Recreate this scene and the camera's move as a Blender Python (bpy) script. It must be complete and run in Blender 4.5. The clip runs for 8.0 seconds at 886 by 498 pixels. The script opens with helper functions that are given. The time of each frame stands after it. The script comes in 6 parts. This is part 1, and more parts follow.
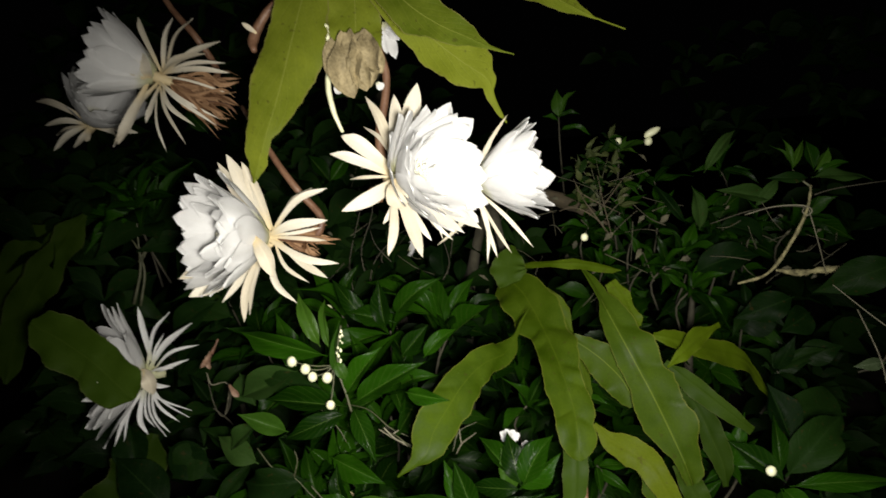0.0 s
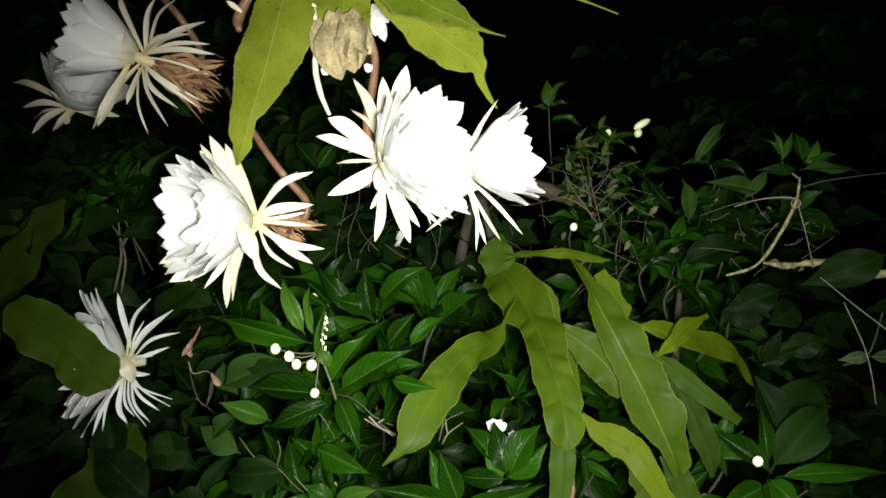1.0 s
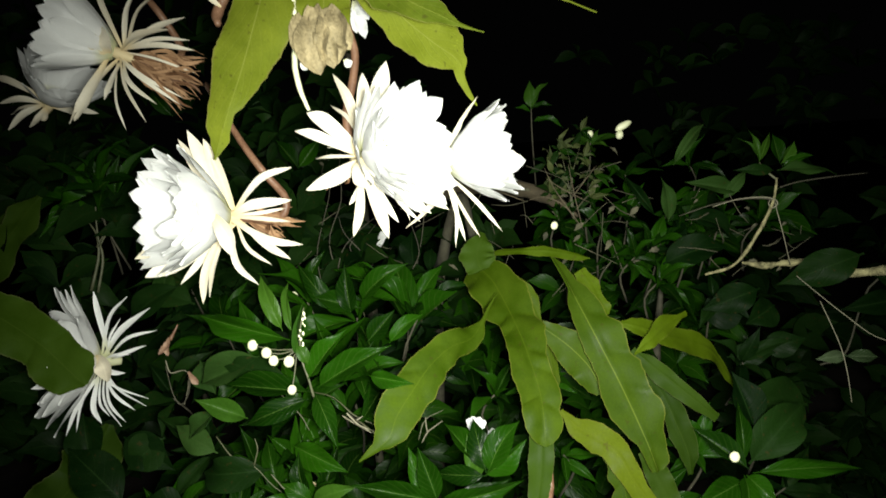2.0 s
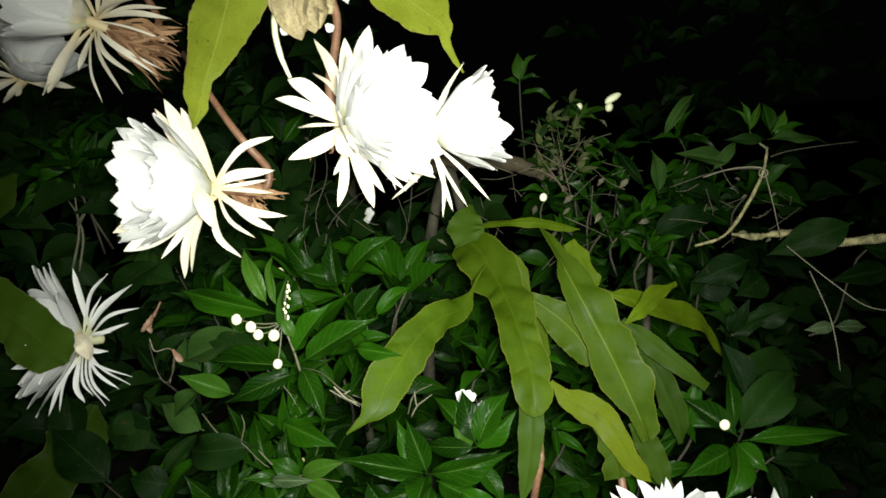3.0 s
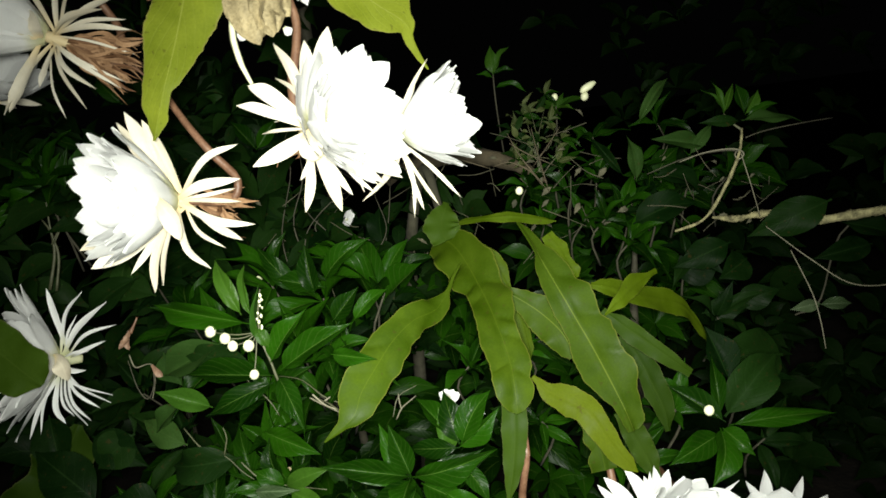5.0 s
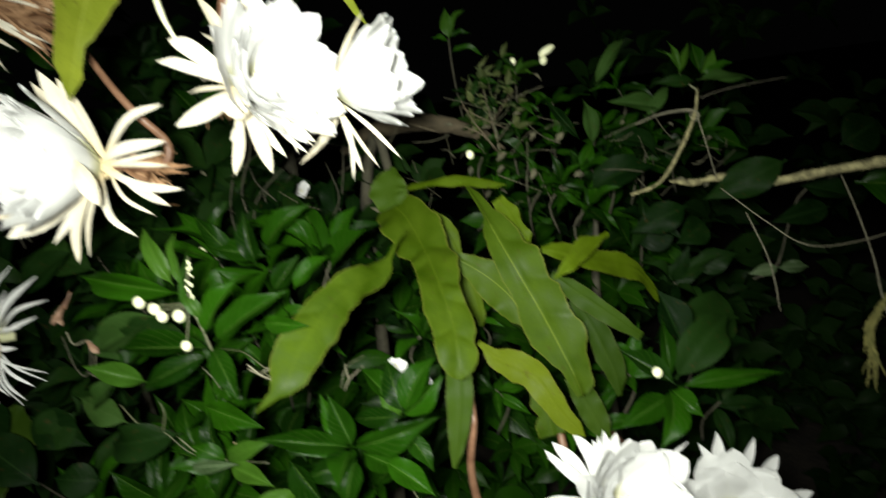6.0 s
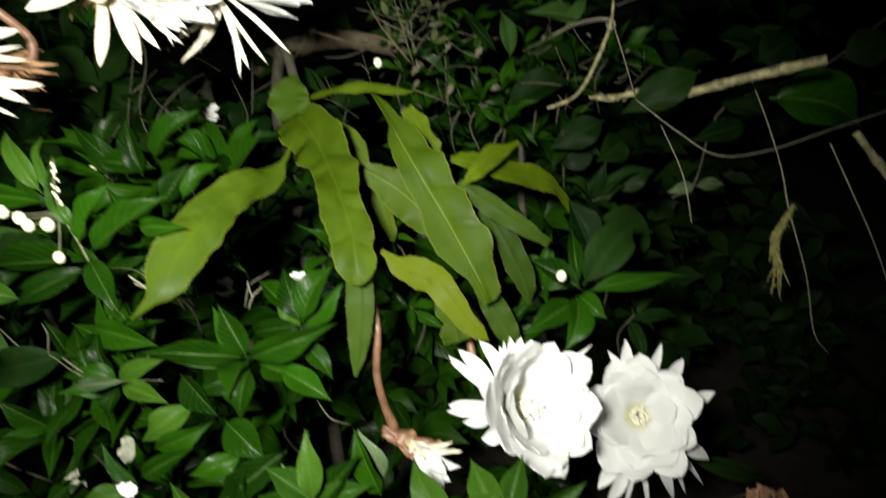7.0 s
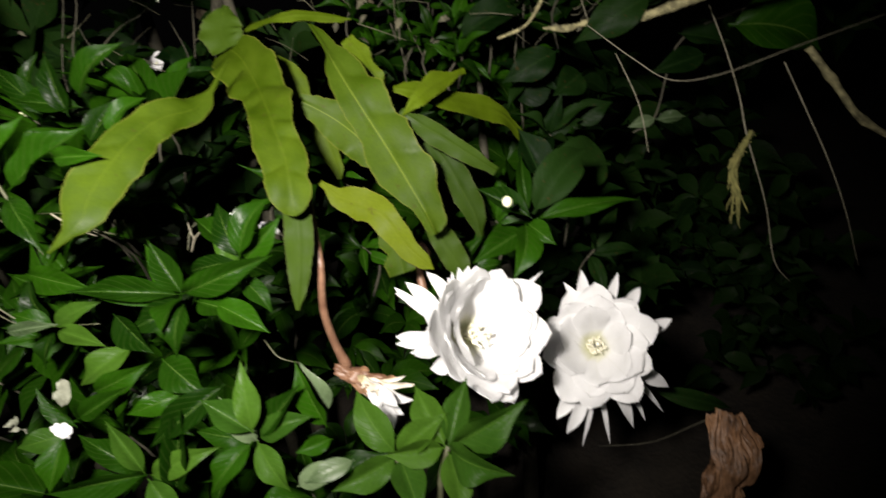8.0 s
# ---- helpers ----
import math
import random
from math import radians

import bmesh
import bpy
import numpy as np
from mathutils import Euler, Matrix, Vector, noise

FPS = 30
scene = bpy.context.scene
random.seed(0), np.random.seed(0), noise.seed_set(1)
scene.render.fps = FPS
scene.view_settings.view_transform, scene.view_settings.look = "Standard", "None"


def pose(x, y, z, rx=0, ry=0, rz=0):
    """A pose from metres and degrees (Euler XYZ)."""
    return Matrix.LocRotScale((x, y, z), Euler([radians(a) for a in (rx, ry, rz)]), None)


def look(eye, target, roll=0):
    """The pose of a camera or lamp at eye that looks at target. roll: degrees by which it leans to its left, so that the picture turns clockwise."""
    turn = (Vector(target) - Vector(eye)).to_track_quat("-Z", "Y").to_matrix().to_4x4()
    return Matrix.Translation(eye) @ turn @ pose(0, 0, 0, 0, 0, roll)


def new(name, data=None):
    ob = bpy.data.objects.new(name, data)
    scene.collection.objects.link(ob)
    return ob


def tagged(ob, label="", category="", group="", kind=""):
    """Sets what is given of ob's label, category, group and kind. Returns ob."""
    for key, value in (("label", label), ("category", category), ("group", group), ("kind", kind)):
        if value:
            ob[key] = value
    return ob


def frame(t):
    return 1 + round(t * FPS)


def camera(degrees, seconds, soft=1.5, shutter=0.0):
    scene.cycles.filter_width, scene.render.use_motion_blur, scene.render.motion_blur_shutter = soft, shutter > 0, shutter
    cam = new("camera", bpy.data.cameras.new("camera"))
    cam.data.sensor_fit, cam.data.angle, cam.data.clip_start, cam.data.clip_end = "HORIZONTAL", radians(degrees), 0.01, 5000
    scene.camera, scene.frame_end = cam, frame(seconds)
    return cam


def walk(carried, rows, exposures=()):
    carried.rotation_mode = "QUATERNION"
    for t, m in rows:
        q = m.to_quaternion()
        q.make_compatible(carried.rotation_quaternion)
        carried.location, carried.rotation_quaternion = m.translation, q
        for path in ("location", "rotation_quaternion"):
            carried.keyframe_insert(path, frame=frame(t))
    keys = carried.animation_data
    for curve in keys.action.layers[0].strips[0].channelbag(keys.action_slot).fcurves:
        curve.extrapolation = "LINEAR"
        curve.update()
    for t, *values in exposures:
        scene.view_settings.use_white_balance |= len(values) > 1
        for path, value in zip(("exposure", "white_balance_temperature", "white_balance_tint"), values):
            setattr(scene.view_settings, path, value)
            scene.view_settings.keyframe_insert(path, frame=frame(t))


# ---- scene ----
cam = camera(74.2, 8.0, soft=1.6, shutter=1.0)
METRES, EYE, TILT, LEAN, TURN = 0.28, 1.4, -10.0, 5.0, 0.0
ROWS = [
    (0.0, 0.0, 0.0, 0.0, 0.0, 0.0, 0.0),
    (0.5, -0.0097, 0.0322, -0.0191, -1.35, -0.41, -0.29),
    (1.0, -0.0015, 0.0392, -0.0362, -1.22, -0.41, -0.61),
    (1.5, 0.0197, 0.0257, -0.0491, -1.85, 0.65, -0.82),
    (3.0, 0.0455, 0.0845, -0.1255, -3.39, -1.39, -0.17),
    (3.5, 0.0817, 0.0843, -0.125, -4.02, -1.48, 0.03),
    (4.0, 0.0882, 0.0803, -0.1265, -4.49, -1.49, 0.18),
    (5.5, 0.1915, 0.1303, -0.1128, -3.91, -1.98, 4.13),
    (6.0, 0.2832, 0.1716, -0.192, -5.74, -3.79, 3.79),
    (6.5, 0.3793, 0.206, -0.284, -8.22, -5.76, 3.99),
    (7.0, 0.4731, 0.208, -0.3893, -10.27, -8.65, 4.39),
    (7.5, 0.5324, 0.2229, -0.4835, -10.96, -10.79, 5.22),
    (8.0, 0.624, 0.2106, -0.5552, -11.81, -11.85, 6.43),
]
walk(cam, [(t, pose(0, 0, EYE, TILT, LEAN, TURN) @ pose(METRES * x, METRES * y, METRES * z, 90 + pitch, roll, yaw)) for t, x, y, z, yaw, pitch, roll in ROWS],
     exposures=[(0.0, -1.12, 6900, 11), (0.5, -1.0, 6800, 8), (1.0, -0.42, 6700, 4), (1.5, -0.42, 6700, 2), (3.0, -0.36, 6700, 0), (5.5, -0.40, 6700, 1), (6.1, -0.40, 6700, 1), (6.6, -0.28, 6800, 3), (7.2, -0.06, 6800, 8), (8.0, -0.02, 6850, 16)])

# ---- night sky and the one hand torch that lights the plants ----
world = bpy.data.worlds.new("night_sky")
scene.world = world
world.use_nodes = True
world.node_tree.nodes["Background"].inputs[0].default_value = (0.4, 0.4, 0.42, 1)
world.node_tree.nodes["Background"].inputs[1].default_value = 0.002

torch_data = bpy.data.lights.new("torch_light", "SPOT")
torch_data.energy = 100.0
torch_data.color = (0.985, 0.98, 0.925)
torch_data.spot_size = radians(106)
torch_data.spot_blend = 1.0
torch_data.shadow_soft_size = 0.03
torch = new("torch_light", torch_data)
torch.matrix_world = look((0.03, 0.005, 1.37), (0.06, 0.66, 1.18))

# ---- materials ----
def material(name):
    m = bpy.data.materials.new(name)
    m.use_nodes = True
    return m, m.node_tree.nodes, m.node_tree.links, m.node_tree.nodes["Principled BSDF"]


def ramp(nodes, stops):
    r = nodes.new("ShaderNodeValToRGB")
    while len(r.color_ramp.elements) < len(stops):
        r.color_ramp.elements.new(0.5)
    for e, (at, col) in zip(r.color_ramp.elements, stops):
        e.position, e.color = at, (*col, 1)
    return r


def mix(nodes, links, kind, fac, a, b):
    n = nodes.new("ShaderNodeMix")
    n.data_type, n.blend_type = "RGBA", kind
    for slot, v in ((0, fac), (6, a), (7, b)):
        if isinstance(v, (int, float)):
            n.inputs[slot].default_value = v
        elif isinstance(v, tuple):
            n.inputs[slot].default_value = (*v, 1)
        else:
            links.new(v, n.inputs[slot])
    return n.outputs[2]


def math_node(nodes, links, op, a, b=0.0):
    n = nodes.new("ShaderNodeMath")
    n.operation = op
    for slot, v in ((0, a), (1, b)):
        if isinstance(v, (int, float)):
            n.inputs[slot].default_value = v
        else:
            links.new(v, n.inputs[slot])
    return n.outputs[0]


def blade_material(name, dark, light, rib, rough, rib_width, vein, sheen, blotch=0.5, thin=0.0, veins=9.0, relief=0.5, grain_by=0.7, specks=0.0, rim=None, root=None):
    """A leaf or petal: two tones mottled, a paler midrib, side veins in the relief, and a little light let through."""
    m, nodes, links, bsdf = material(name)
    uv = nodes.new("ShaderNodeUVMap")
    sep = nodes.new("ShaderNodeSeparateXYZ")
    links.new(uv.outputs[0], sep.inputs[0])
    across = math_node(nodes, links, "ABSOLUTE", math_node(nodes, links, "SUBTRACT", sep.outputs[0], 0.5))
    info = nodes.new("ShaderNodeObjectInfo")
    geo = nodes.new("ShaderNodeNewGeometry")
    chance = math_node(nodes, links, "FRACT", math_node(nodes, links, "ADD", info.outputs["Random"], geo.outputs["Random Per Island"]))
    big = nodes.new("ShaderNodeTexNoise")
    big.inputs["Scale"].default_value, big.inputs["Detail"].default_value = 38, 4
    geo_pos = geo.outputs["Position"]
    links.new(geo_pos, big.inputs["Vector"])
    fine = nodes.new("ShaderNodeTexNoise")
    fine.inputs["Scale"].default_value, fine.inputs["Detail"].default_value = 420, 3
    links.new(geo_pos, fine.inputs["Vector"])
    tone = math_node(nodes, links, "ADD", math_node(nodes, links, "MULTIPLY", big.outputs[0], blotch), math_node(nodes, links, "MULTIPLY", chance, 1 - blotch))
    base = ramp(nodes, [(0.25, dark), (0.75, light)])
    links.new(tone, base.inputs[0])
    grain = ramp(nodes, [(0.3, (0.8, 0.8, 0.8)), (0.7, (1.12, 1.12, 1.12))])
    links.new(fine.outputs[0], grain.inputs[0])
    col = mix(nodes, links, "MULTIPLY", grain_by, base.outputs[0], grain.outputs[0])
    # side veins slant away from the midrib
    slant = math_node(nodes, links, "SUBTRACT", math_node(nodes, links, "MULTIPLY", sep.outputs[1], veins), math_node(nodes, links, "MULTIPLY", across, veins * 0.55))
    saw = math_node(nodes, links, "ABSOLUTE", math_node(nodes, links, "SUBTRACT", math_node(nodes, links, "FRACT", slant), 0.5))
    line = ramp(nodes, [(0.0, (1, 1, 1)), (0.11, (0, 0, 0))])
    links.new(saw, line.inputs[0])
    col = mix(nodes, links, "MIX", math_node(nodes, links, "MULTIPLY", line.outputs[0], vein), col, rib)
    mid = ramp(nodes, [(0.0, (1, 1, 1)), (rib_width, (0, 0, 0))])
    links.new(across, mid.inputs[0])
    col = mix(nodes, links, "MIX", math_node(nodes, links, "MULTIPLY", mid.outputs[0], 0.75), col, rib)
    if rim:
        border = ramp(nodes, [(0.468, (0, 0, 0)), (0.497, (1, 1, 1))])
        links.new(across, border.inputs[0])
        col = mix(nodes, links, "MIX", math_node(nodes, links, "MULTIPLY", border.outputs[0], 0.8), col, rim)
    if root:
        throat = ramp(nodes, [(0.04, (1, 1, 1)), (0.30, (0, 0, 0))])
        links.new(sep.outputs[1], throat.inputs[0])
        col = mix(nodes, links, "MIX", math_node(nodes, links, "MULTIPLY", throat.outputs[0], 0.85), col, root)
    if specks:
        spot = nodes.new("ShaderNodeTexNoise")
        spot.inputs["Scale"].default_value, spot.inputs["Detail"].default_value = 150, 2
        links.new(geo_pos, spot.inputs["Vector"])
        mark = ramp(nodes, [(0.66, (0, 0, 0)), (0.72, (1, 1, 1))])
        links.new(spot.outputs[0], mark.inputs[0])
        col = mix(nodes, links, "MIX", math_node(nodes, links, "MULTIPLY", mark.outputs[0], specks), col, (0.03, 0.018, 0.006))
    links.new(col, bsdf.inputs["Base Color"])
    rr = ramp(nodes, [(0.3, (rough * 0.75,) * 3), (0.75, (min(1, rough * 1.35),) * 3)])
    links.new(big.outputs[0], rr.inputs[0])
    links.new(rr.outputs[0], bsdf.inputs["Roughness"])
    bsdf.inputs["Specular IOR Level"].default_value = sheen
    bump = nodes.new("ShaderNodeBump")
    bump.inputs["Strength"].default_value, bump.inputs["Distance"].default_value = relief, 0.0012
    height = math_node(nodes, links, "ADD", math_node(nodes, links, "MULTIPLY", line.outputs[0], -0.3 if vein else 0.0), math_node(nodes, links, "MULTIPLY", fine.outputs[0], 0.35))
    height = math_node(nodes, links, "ADD", height, math_node(nodes, links, "MULTIPLY", big.outputs[0], 0.5))
    links.new(height, bump.inputs["Height"])
    links.new(bump.outputs[0], bsdf.inputs["Normal"])
    if thin:
        out = nodes["Material Output"]
        glow = nodes.new("ShaderNodeBsdfTranslucent")
        links.new(col, glow.inputs[0])
        both = nodes.new("ShaderNodeMixShader")
        both.inputs[0].default_value = thin
        links.new(bsdf.outputs[0], both.inputs[1])
        links.new(glow.outputs[0], both.inputs[2])
        links.new(both.outputs[0], out.inputs[0])
    return m


def rough_material(name, dark, light, scale, rough, relief, stretch=(1, 1, 1), soft=0.18):
    m, nodes, links, bsdf = material(name)
    geo = nodes.new("ShaderNodeNewGeometry")
    mapping = nodes.new("ShaderNodeMapping")
    mapping.inputs["Scale"].default_value = stretch
    links.new(geo.outputs["Position"], mapping.inputs[0])
    a = nodes.new("ShaderNodeTexNoise")
    a.inputs["Scale"].default_value, a.inputs["Detail"].default_value = scale, 6
    b = nodes.new("ShaderNodeTexNoise")
    b.inputs["Scale"].default_value, b.inputs["Detail"].default_value = scale * 7, 3
    links.new(mapping.outputs[0], a.inputs["Vector"])
    links.new(mapping.outputs[0], b.inputs["Vector"])
    r = ramp(nodes, [(0.5 - soft, dark), (0.5 + soft, light)])
    links.new(math_node(nodes, links, "ADD", math_node(nodes, links, "MULTIPLY", a.outputs[0], 0.65), math_node(nodes, links, "MULTIPLY", b.outputs[0], 0.35)), r.inputs[0])
    links.new(r.outputs[0], bsdf.inputs["Base Color"])
    bsdf.inputs["Roughness"].default_value = rough
    bump = nodes.new("ShaderNodeBump")
    bump.inputs["Strength"].default_value, bump.inputs["Distance"].default_value = 0.7, relief
    links.new(b.outputs[0], bump.inputs["Height"])
    links.new(bump.outputs[0], bsdf.inputs["Normal"])
    return m


PETAL = blade_material("white_petal", (0.88, 0.88, 0.88), (0.94, 0.94, 0.94), (0.89, 0.89, 0.87), 0.6, 0.03, 0.0, 0.2, thin=0.58, veins=3, relief=0.05, grain_by=0.12, root=(0.70, 0.70, 0.42))
SEPAL = blade_material("cream_sepal", (0.60, 0.54, 0.42), (0.76, 0.72, 0.62), (0.70, 0.64, 0.51), 0.5, 0.10, 0.0, 0.2, thin=0.3, relief=0.25, grain_by=0.3, root=(0.74, 0.60, 0.34))
SEPAL_DULL = blade_material("browned_sepal", (0.085, 0.040, 0.020), (0.32, 0.19, 0.105), (0.22, 0.12, 0.06), 0.6, 0.1, 0.0, 0.12)
CACTUS = blade_material("flat_cactus_stem", (0.0185, 0.0360, 0.0010), (0.0490, 0.0770, 0.0022), (0.0540, 0.0780, 0.0050), 0.62, 0.010, 0.0, 0.07, thin=0.1, relief=0.35, grain_by=0.45, specks=0.3, rim=(0.075, 0.085, 0.012))
CACTUS_RIBBED = blade_material("ribbed_cactus_stem", (0.0174, 0.0355, 0.0012), (0.0405, 0.0680, 0.0028), (0.0900, 0.1200, 0.0150), 0.60, 0.022, 0.0, 0.08, thin=0.1, relief=0.35, grain_by=0.45, specks=0.3, rim=(0.075, 0.085, 0.012))
CACTUS_RIPE = blade_material("yellowing_cactus_stem", (0.0240, 0.0380, 0.0010), (0.0530, 0.0720, 0.0020), (0.0640, 0.0760, 0.0040), 0.62, 0.010, 0.0, 0.07, thin=0.1, relief=0.35, grain_by=0.45, specks=0.4, rim=(0.08, 0.08, 0.012))
# yellower and brighter: torchlight on the overhead stems is raised in the colour
CACTUS_PALE_LIT = blade_material("pale_lit_cactus_stem", (0.060, 0.084, 0.006), (0.140, 0.166, 0.014), (0.19, 0.21, 0.04), 0.6, 0.014, 0.10, 0.07, thin=0.18, relief=0.4, grain_by=0.4, veins=12, specks=0.4, rim=(0.15, 0.14, 0.04))
# darkened cactus green: shade on rear and edge stems is in this colour
CACTUS_SHADED = blade_material("shaded_cactus_stem", (0.0100, 0.0235, 0.0014), (0.0215, 0.0420, 0.0028), (0.0300, 0.0500, 0.0060), 0.60, 0.012, 0.0, 0.06, thin=0.1, relief=0.2, grain_by=0.3, rim=(0.04, 0.05, 0.014))
LEAF = blade_material("glossy_shrub_leaf", (0.0024, 0.0118, 0.0006), (0.0086, 0.0360, 0.0012), (0.048, 0.085, 0.016), 0.32, 0.020, 0.16, 0.046, 0.35, thin=0.08, veins=9, relief=0.4)
LEAF_YOUNG = blade_material("young_shrub_leaf", (0.0130, 0.0400, 0.0040), (0.0260, 0.0640, 0.0062), (0.0420, 0.0860, 0.0120), 0.36, 0.025, 0.14, 0.048, 0.4, thin=0.14, veins=9, relief=0.4)
LEAF_DRY = blade_material("drying_olive_leaf", (0.0210, 0.0310, 0.0085), (0.0500, 0.0610, 0.0190), (0.0650, 0.0760, 0.0260), 0.6, 0.03, 0.1, 0.15, 0.4, thin=0.1, veins=6, relief=0.4)
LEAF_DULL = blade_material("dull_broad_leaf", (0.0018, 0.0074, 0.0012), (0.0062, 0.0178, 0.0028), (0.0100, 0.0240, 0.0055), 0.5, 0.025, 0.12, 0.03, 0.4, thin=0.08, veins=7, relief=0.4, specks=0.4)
# pale leaves; the torch's sheen on some of them is in this colour
LEAF_PALE = blade_material("pale_leaf_and_sheen", (0.030, 0.052, 0.020), (0.078, 0.112, 0.055), (0.12, 0.15, 0.09), 0.35, 0.03, 0.35, 0.25, 0.4, thin=0.15, veins=8, relief=0.5)
LEAF_OLIVE = blade_material("matt_olive_leaf", (0.0075, 0.022, 0.0035), (0.021, 0.046, 0.0095), (0.030, 0.056, 0.014), 0.55, 0.02, 0.12, 0.035, 0.4, thin=0.12, veins=8, relief=0.4, specks=0.4)
TUBE = rough_material("pinkish_brown_tube", (0.0800, 0.0350, 0.0190), (0.1950, 0.1050, 0.0620), 60, 0.5, 0.0006)
BARK = rough_material("grey_brown_bark", (0.0187, 0.0166, 0.0094), (0.0576, 0.0526, 0.0324), 70, 0.8, 0.001)
PALE_TWIG = rough_material("pale_green_twig", (0.0350, 0.0400, 0.0180), (0.0850, 0.0850, 0.0450), 90, 0.6, 0.0006)
DRY_WOOD = rough_material("dry_cut_stick", (0.048, 0.043, 0.018), (0.31, 0.28, 0.14), 85, 0.85, 0.003, (1, 1, 1), soft=0.12)
PAPERY = rough_material("papery_withered_skin", (0.095, 0.074, 0.034), (0.34, 0.275, 0.150), 45, 0.75, 0.002)
BROWN_LEAF = rough_material("brown_dead_leaf", (0.022, 0.009, 0.004), (0.40, 0.21, 0.105), 42, 0.5, 0.002, (1, 1, 0.22))
BUD = rough_material("ivory_flower_bud", (0.5890, 0.6080, 0.3610), (0.7600, 0.7600, 0.5510), 120, 0.45, 0.0003)
STAMEN = rough_material("pale_yellow_stamens", (0.74, 0.70, 0.50), (0.84, 0.82, 0.70), 200, 0.6, 0.0002)
TAN_WOOD = rough_material("dry_tan_wood", (0.022, 0.016, 0.007), (0.066, 0.050, 0.026), 55, 0.85, 0.002)
BROWN_SEPAL = rough_material("withered_pinkish_sepal", (0.095, 0.050, 0.030), (0.24, 0.145, 0.095), 90, 0.6, 0.001)
GREY_LEAF = rough_material("grey_dead_leaf", (0.0720, 0.0792, 0.0540), (0.1872, 0.1944, 0.1440), 80, 0.7, 0.001)
TWIG_GREY = rough_material("pale_grey_twig", (0.085, 0.078, 0.052), (0.20, 0.185, 0.13), 90, 0.7, 0.0006)
MOSS = rough_material("mossy_root_clump", (0.080, 0.085, 0.020), (0.22, 0.20, 0.06), 90, 0.9, 0.002)
SOIL = rough_material("dark_soil", (0.009, 0.007, 0.005), (0.030, 0.023, 0.015), 9, 0.95, 0.01)
LITTER = rough_material("dry_olive_scraps", (0.020, 0.020, 0.010), (0.085, 0.078, 0.045), 25, 0.85, 0.001)

# ---- builders ----
FRONT = Vector((0.0, -1.0, 0.25)).normalized()
rng = random.Random(7)
PLACED = {}


def thing(name, at, label, category, group="", kind=""):
    ob = new(name)
    ob.empty_display_size = 0.02
    ob.location = at
    PLACED[ob.name] = Matrix.Translation(at)
    return tagged(ob, label, category, group, kind)


def hang(name, mesh, parent, world_matrix=None, label=""):
    """A mesh object under a thing or a part, standing at that world matrix."""
    ob = new(name, mesh)
    world_matrix = world_matrix or Matrix()
    ob.parent = parent
    ob.matrix_basis = PLACED[parent.name].inverted() @ world_matrix
    PLACED[ob.name] = world_matrix
    return tagged(ob, label)


def mesh_from(name, verts, faces, mat, uvs=None, smooth=True):
    me = bpy.data.meshes.new(name)
    me.from_pydata(verts, [], faces)
    if uvs:
        layer = me.uv_layers.new(name="UVMap")
        flat = np.empty(len(me.loops), dtype=np.int32)
        me.loops.foreach_get("vertex_index", flat)
        layer.data.foreach_set("uv", np.array(uvs, dtype=np.float32)[flat].ravel())
    me.materials.append(mat)
    if smooth:
        me.polygons.foreach_set("use_smooth", [True] * len(me.polygons))
        if uvs:
            me.set_sharp_from_angle(angle=radians(75))
    me.update()
    return me


def curve_points(ctrl, n):
    """n + 1 points on a smooth curve through the control points."""
    ctrl = [Vector(c) for c in ctrl]
    if len(ctrl) == 2:
        return [ctrl[0].lerp(ctrl[1], i / n) for i in range(n + 1)]
    ext = [2 * ctrl[0] - ctrl[1], *ctrl, 2 * ctrl[-1] - ctrl[-2]]
    out = []
    for i in range(n + 1):
        s = i / n * (len(ctrl) - 1)
        k = min(int(s), len(ctrl) - 2)
        u = s - k
        a, b, c, d = ext[k : k + 4]
        out.append(0.5 * (2 * b + (c - a) * u + (2 * a - 5 * b + 4 * c - d) * u * u + (3 * b - a - 3 * c + d) * u**3))
    return out


def leaf_profile(u):
    """Half-width of an elliptic leaf on a short stalk, drawn out into a fine point."""
    if u < 0.07:
        return 0.06
    s = (u - 0.07) / 0.93
    body = math.sin(math.pi * s**0.82) ** 1.1
    return max(0.012, 0.06 * (1 - s) + body * (1 - 0.42 * max(0, (s - 0.62) / 0.38) ** 0.8))


def petal_profile(u):
    """Half-width of a broad petal, widest past the middle, with a blunt end and a small nib."""
    wide = 0.36 + 0.64 * min(1, u / 0.60) ** 1.15
    return max(0.012, wide if u < 0.66 else wide * (1 - ((u - 0.66) / 0.34) ** 2.05) ** 0.74)


def sepal_profile(u):
    return max(0.03, (0.32 + 0.68 * min(1, u / 0.45) ** 0.8) * (1 - max(0, (u - 0.55) / 0.45) ** 2) ** 0.9)


def limp_profile(u):
    return 0.35 + 0.65 * math.sin(math.pi * min(1, 0.15 + u * 0.75)) ** 0.6


def skin(n, m):
    """Triangles of a blade's upper and lower skin, cut along the same diagonals so that the two never cross."""
    ring, faces = 2 * m, []
    for i in range(n):
        for k in range(ring):
            a, b = i * ring + k, i * ring + (k + 1) % ring
            faces += [(a, b, b + ring), (a, b + ring, a + ring)] if k < m else [(a, b, a + ring), (b, b + ring, a + ring)]
    return faces


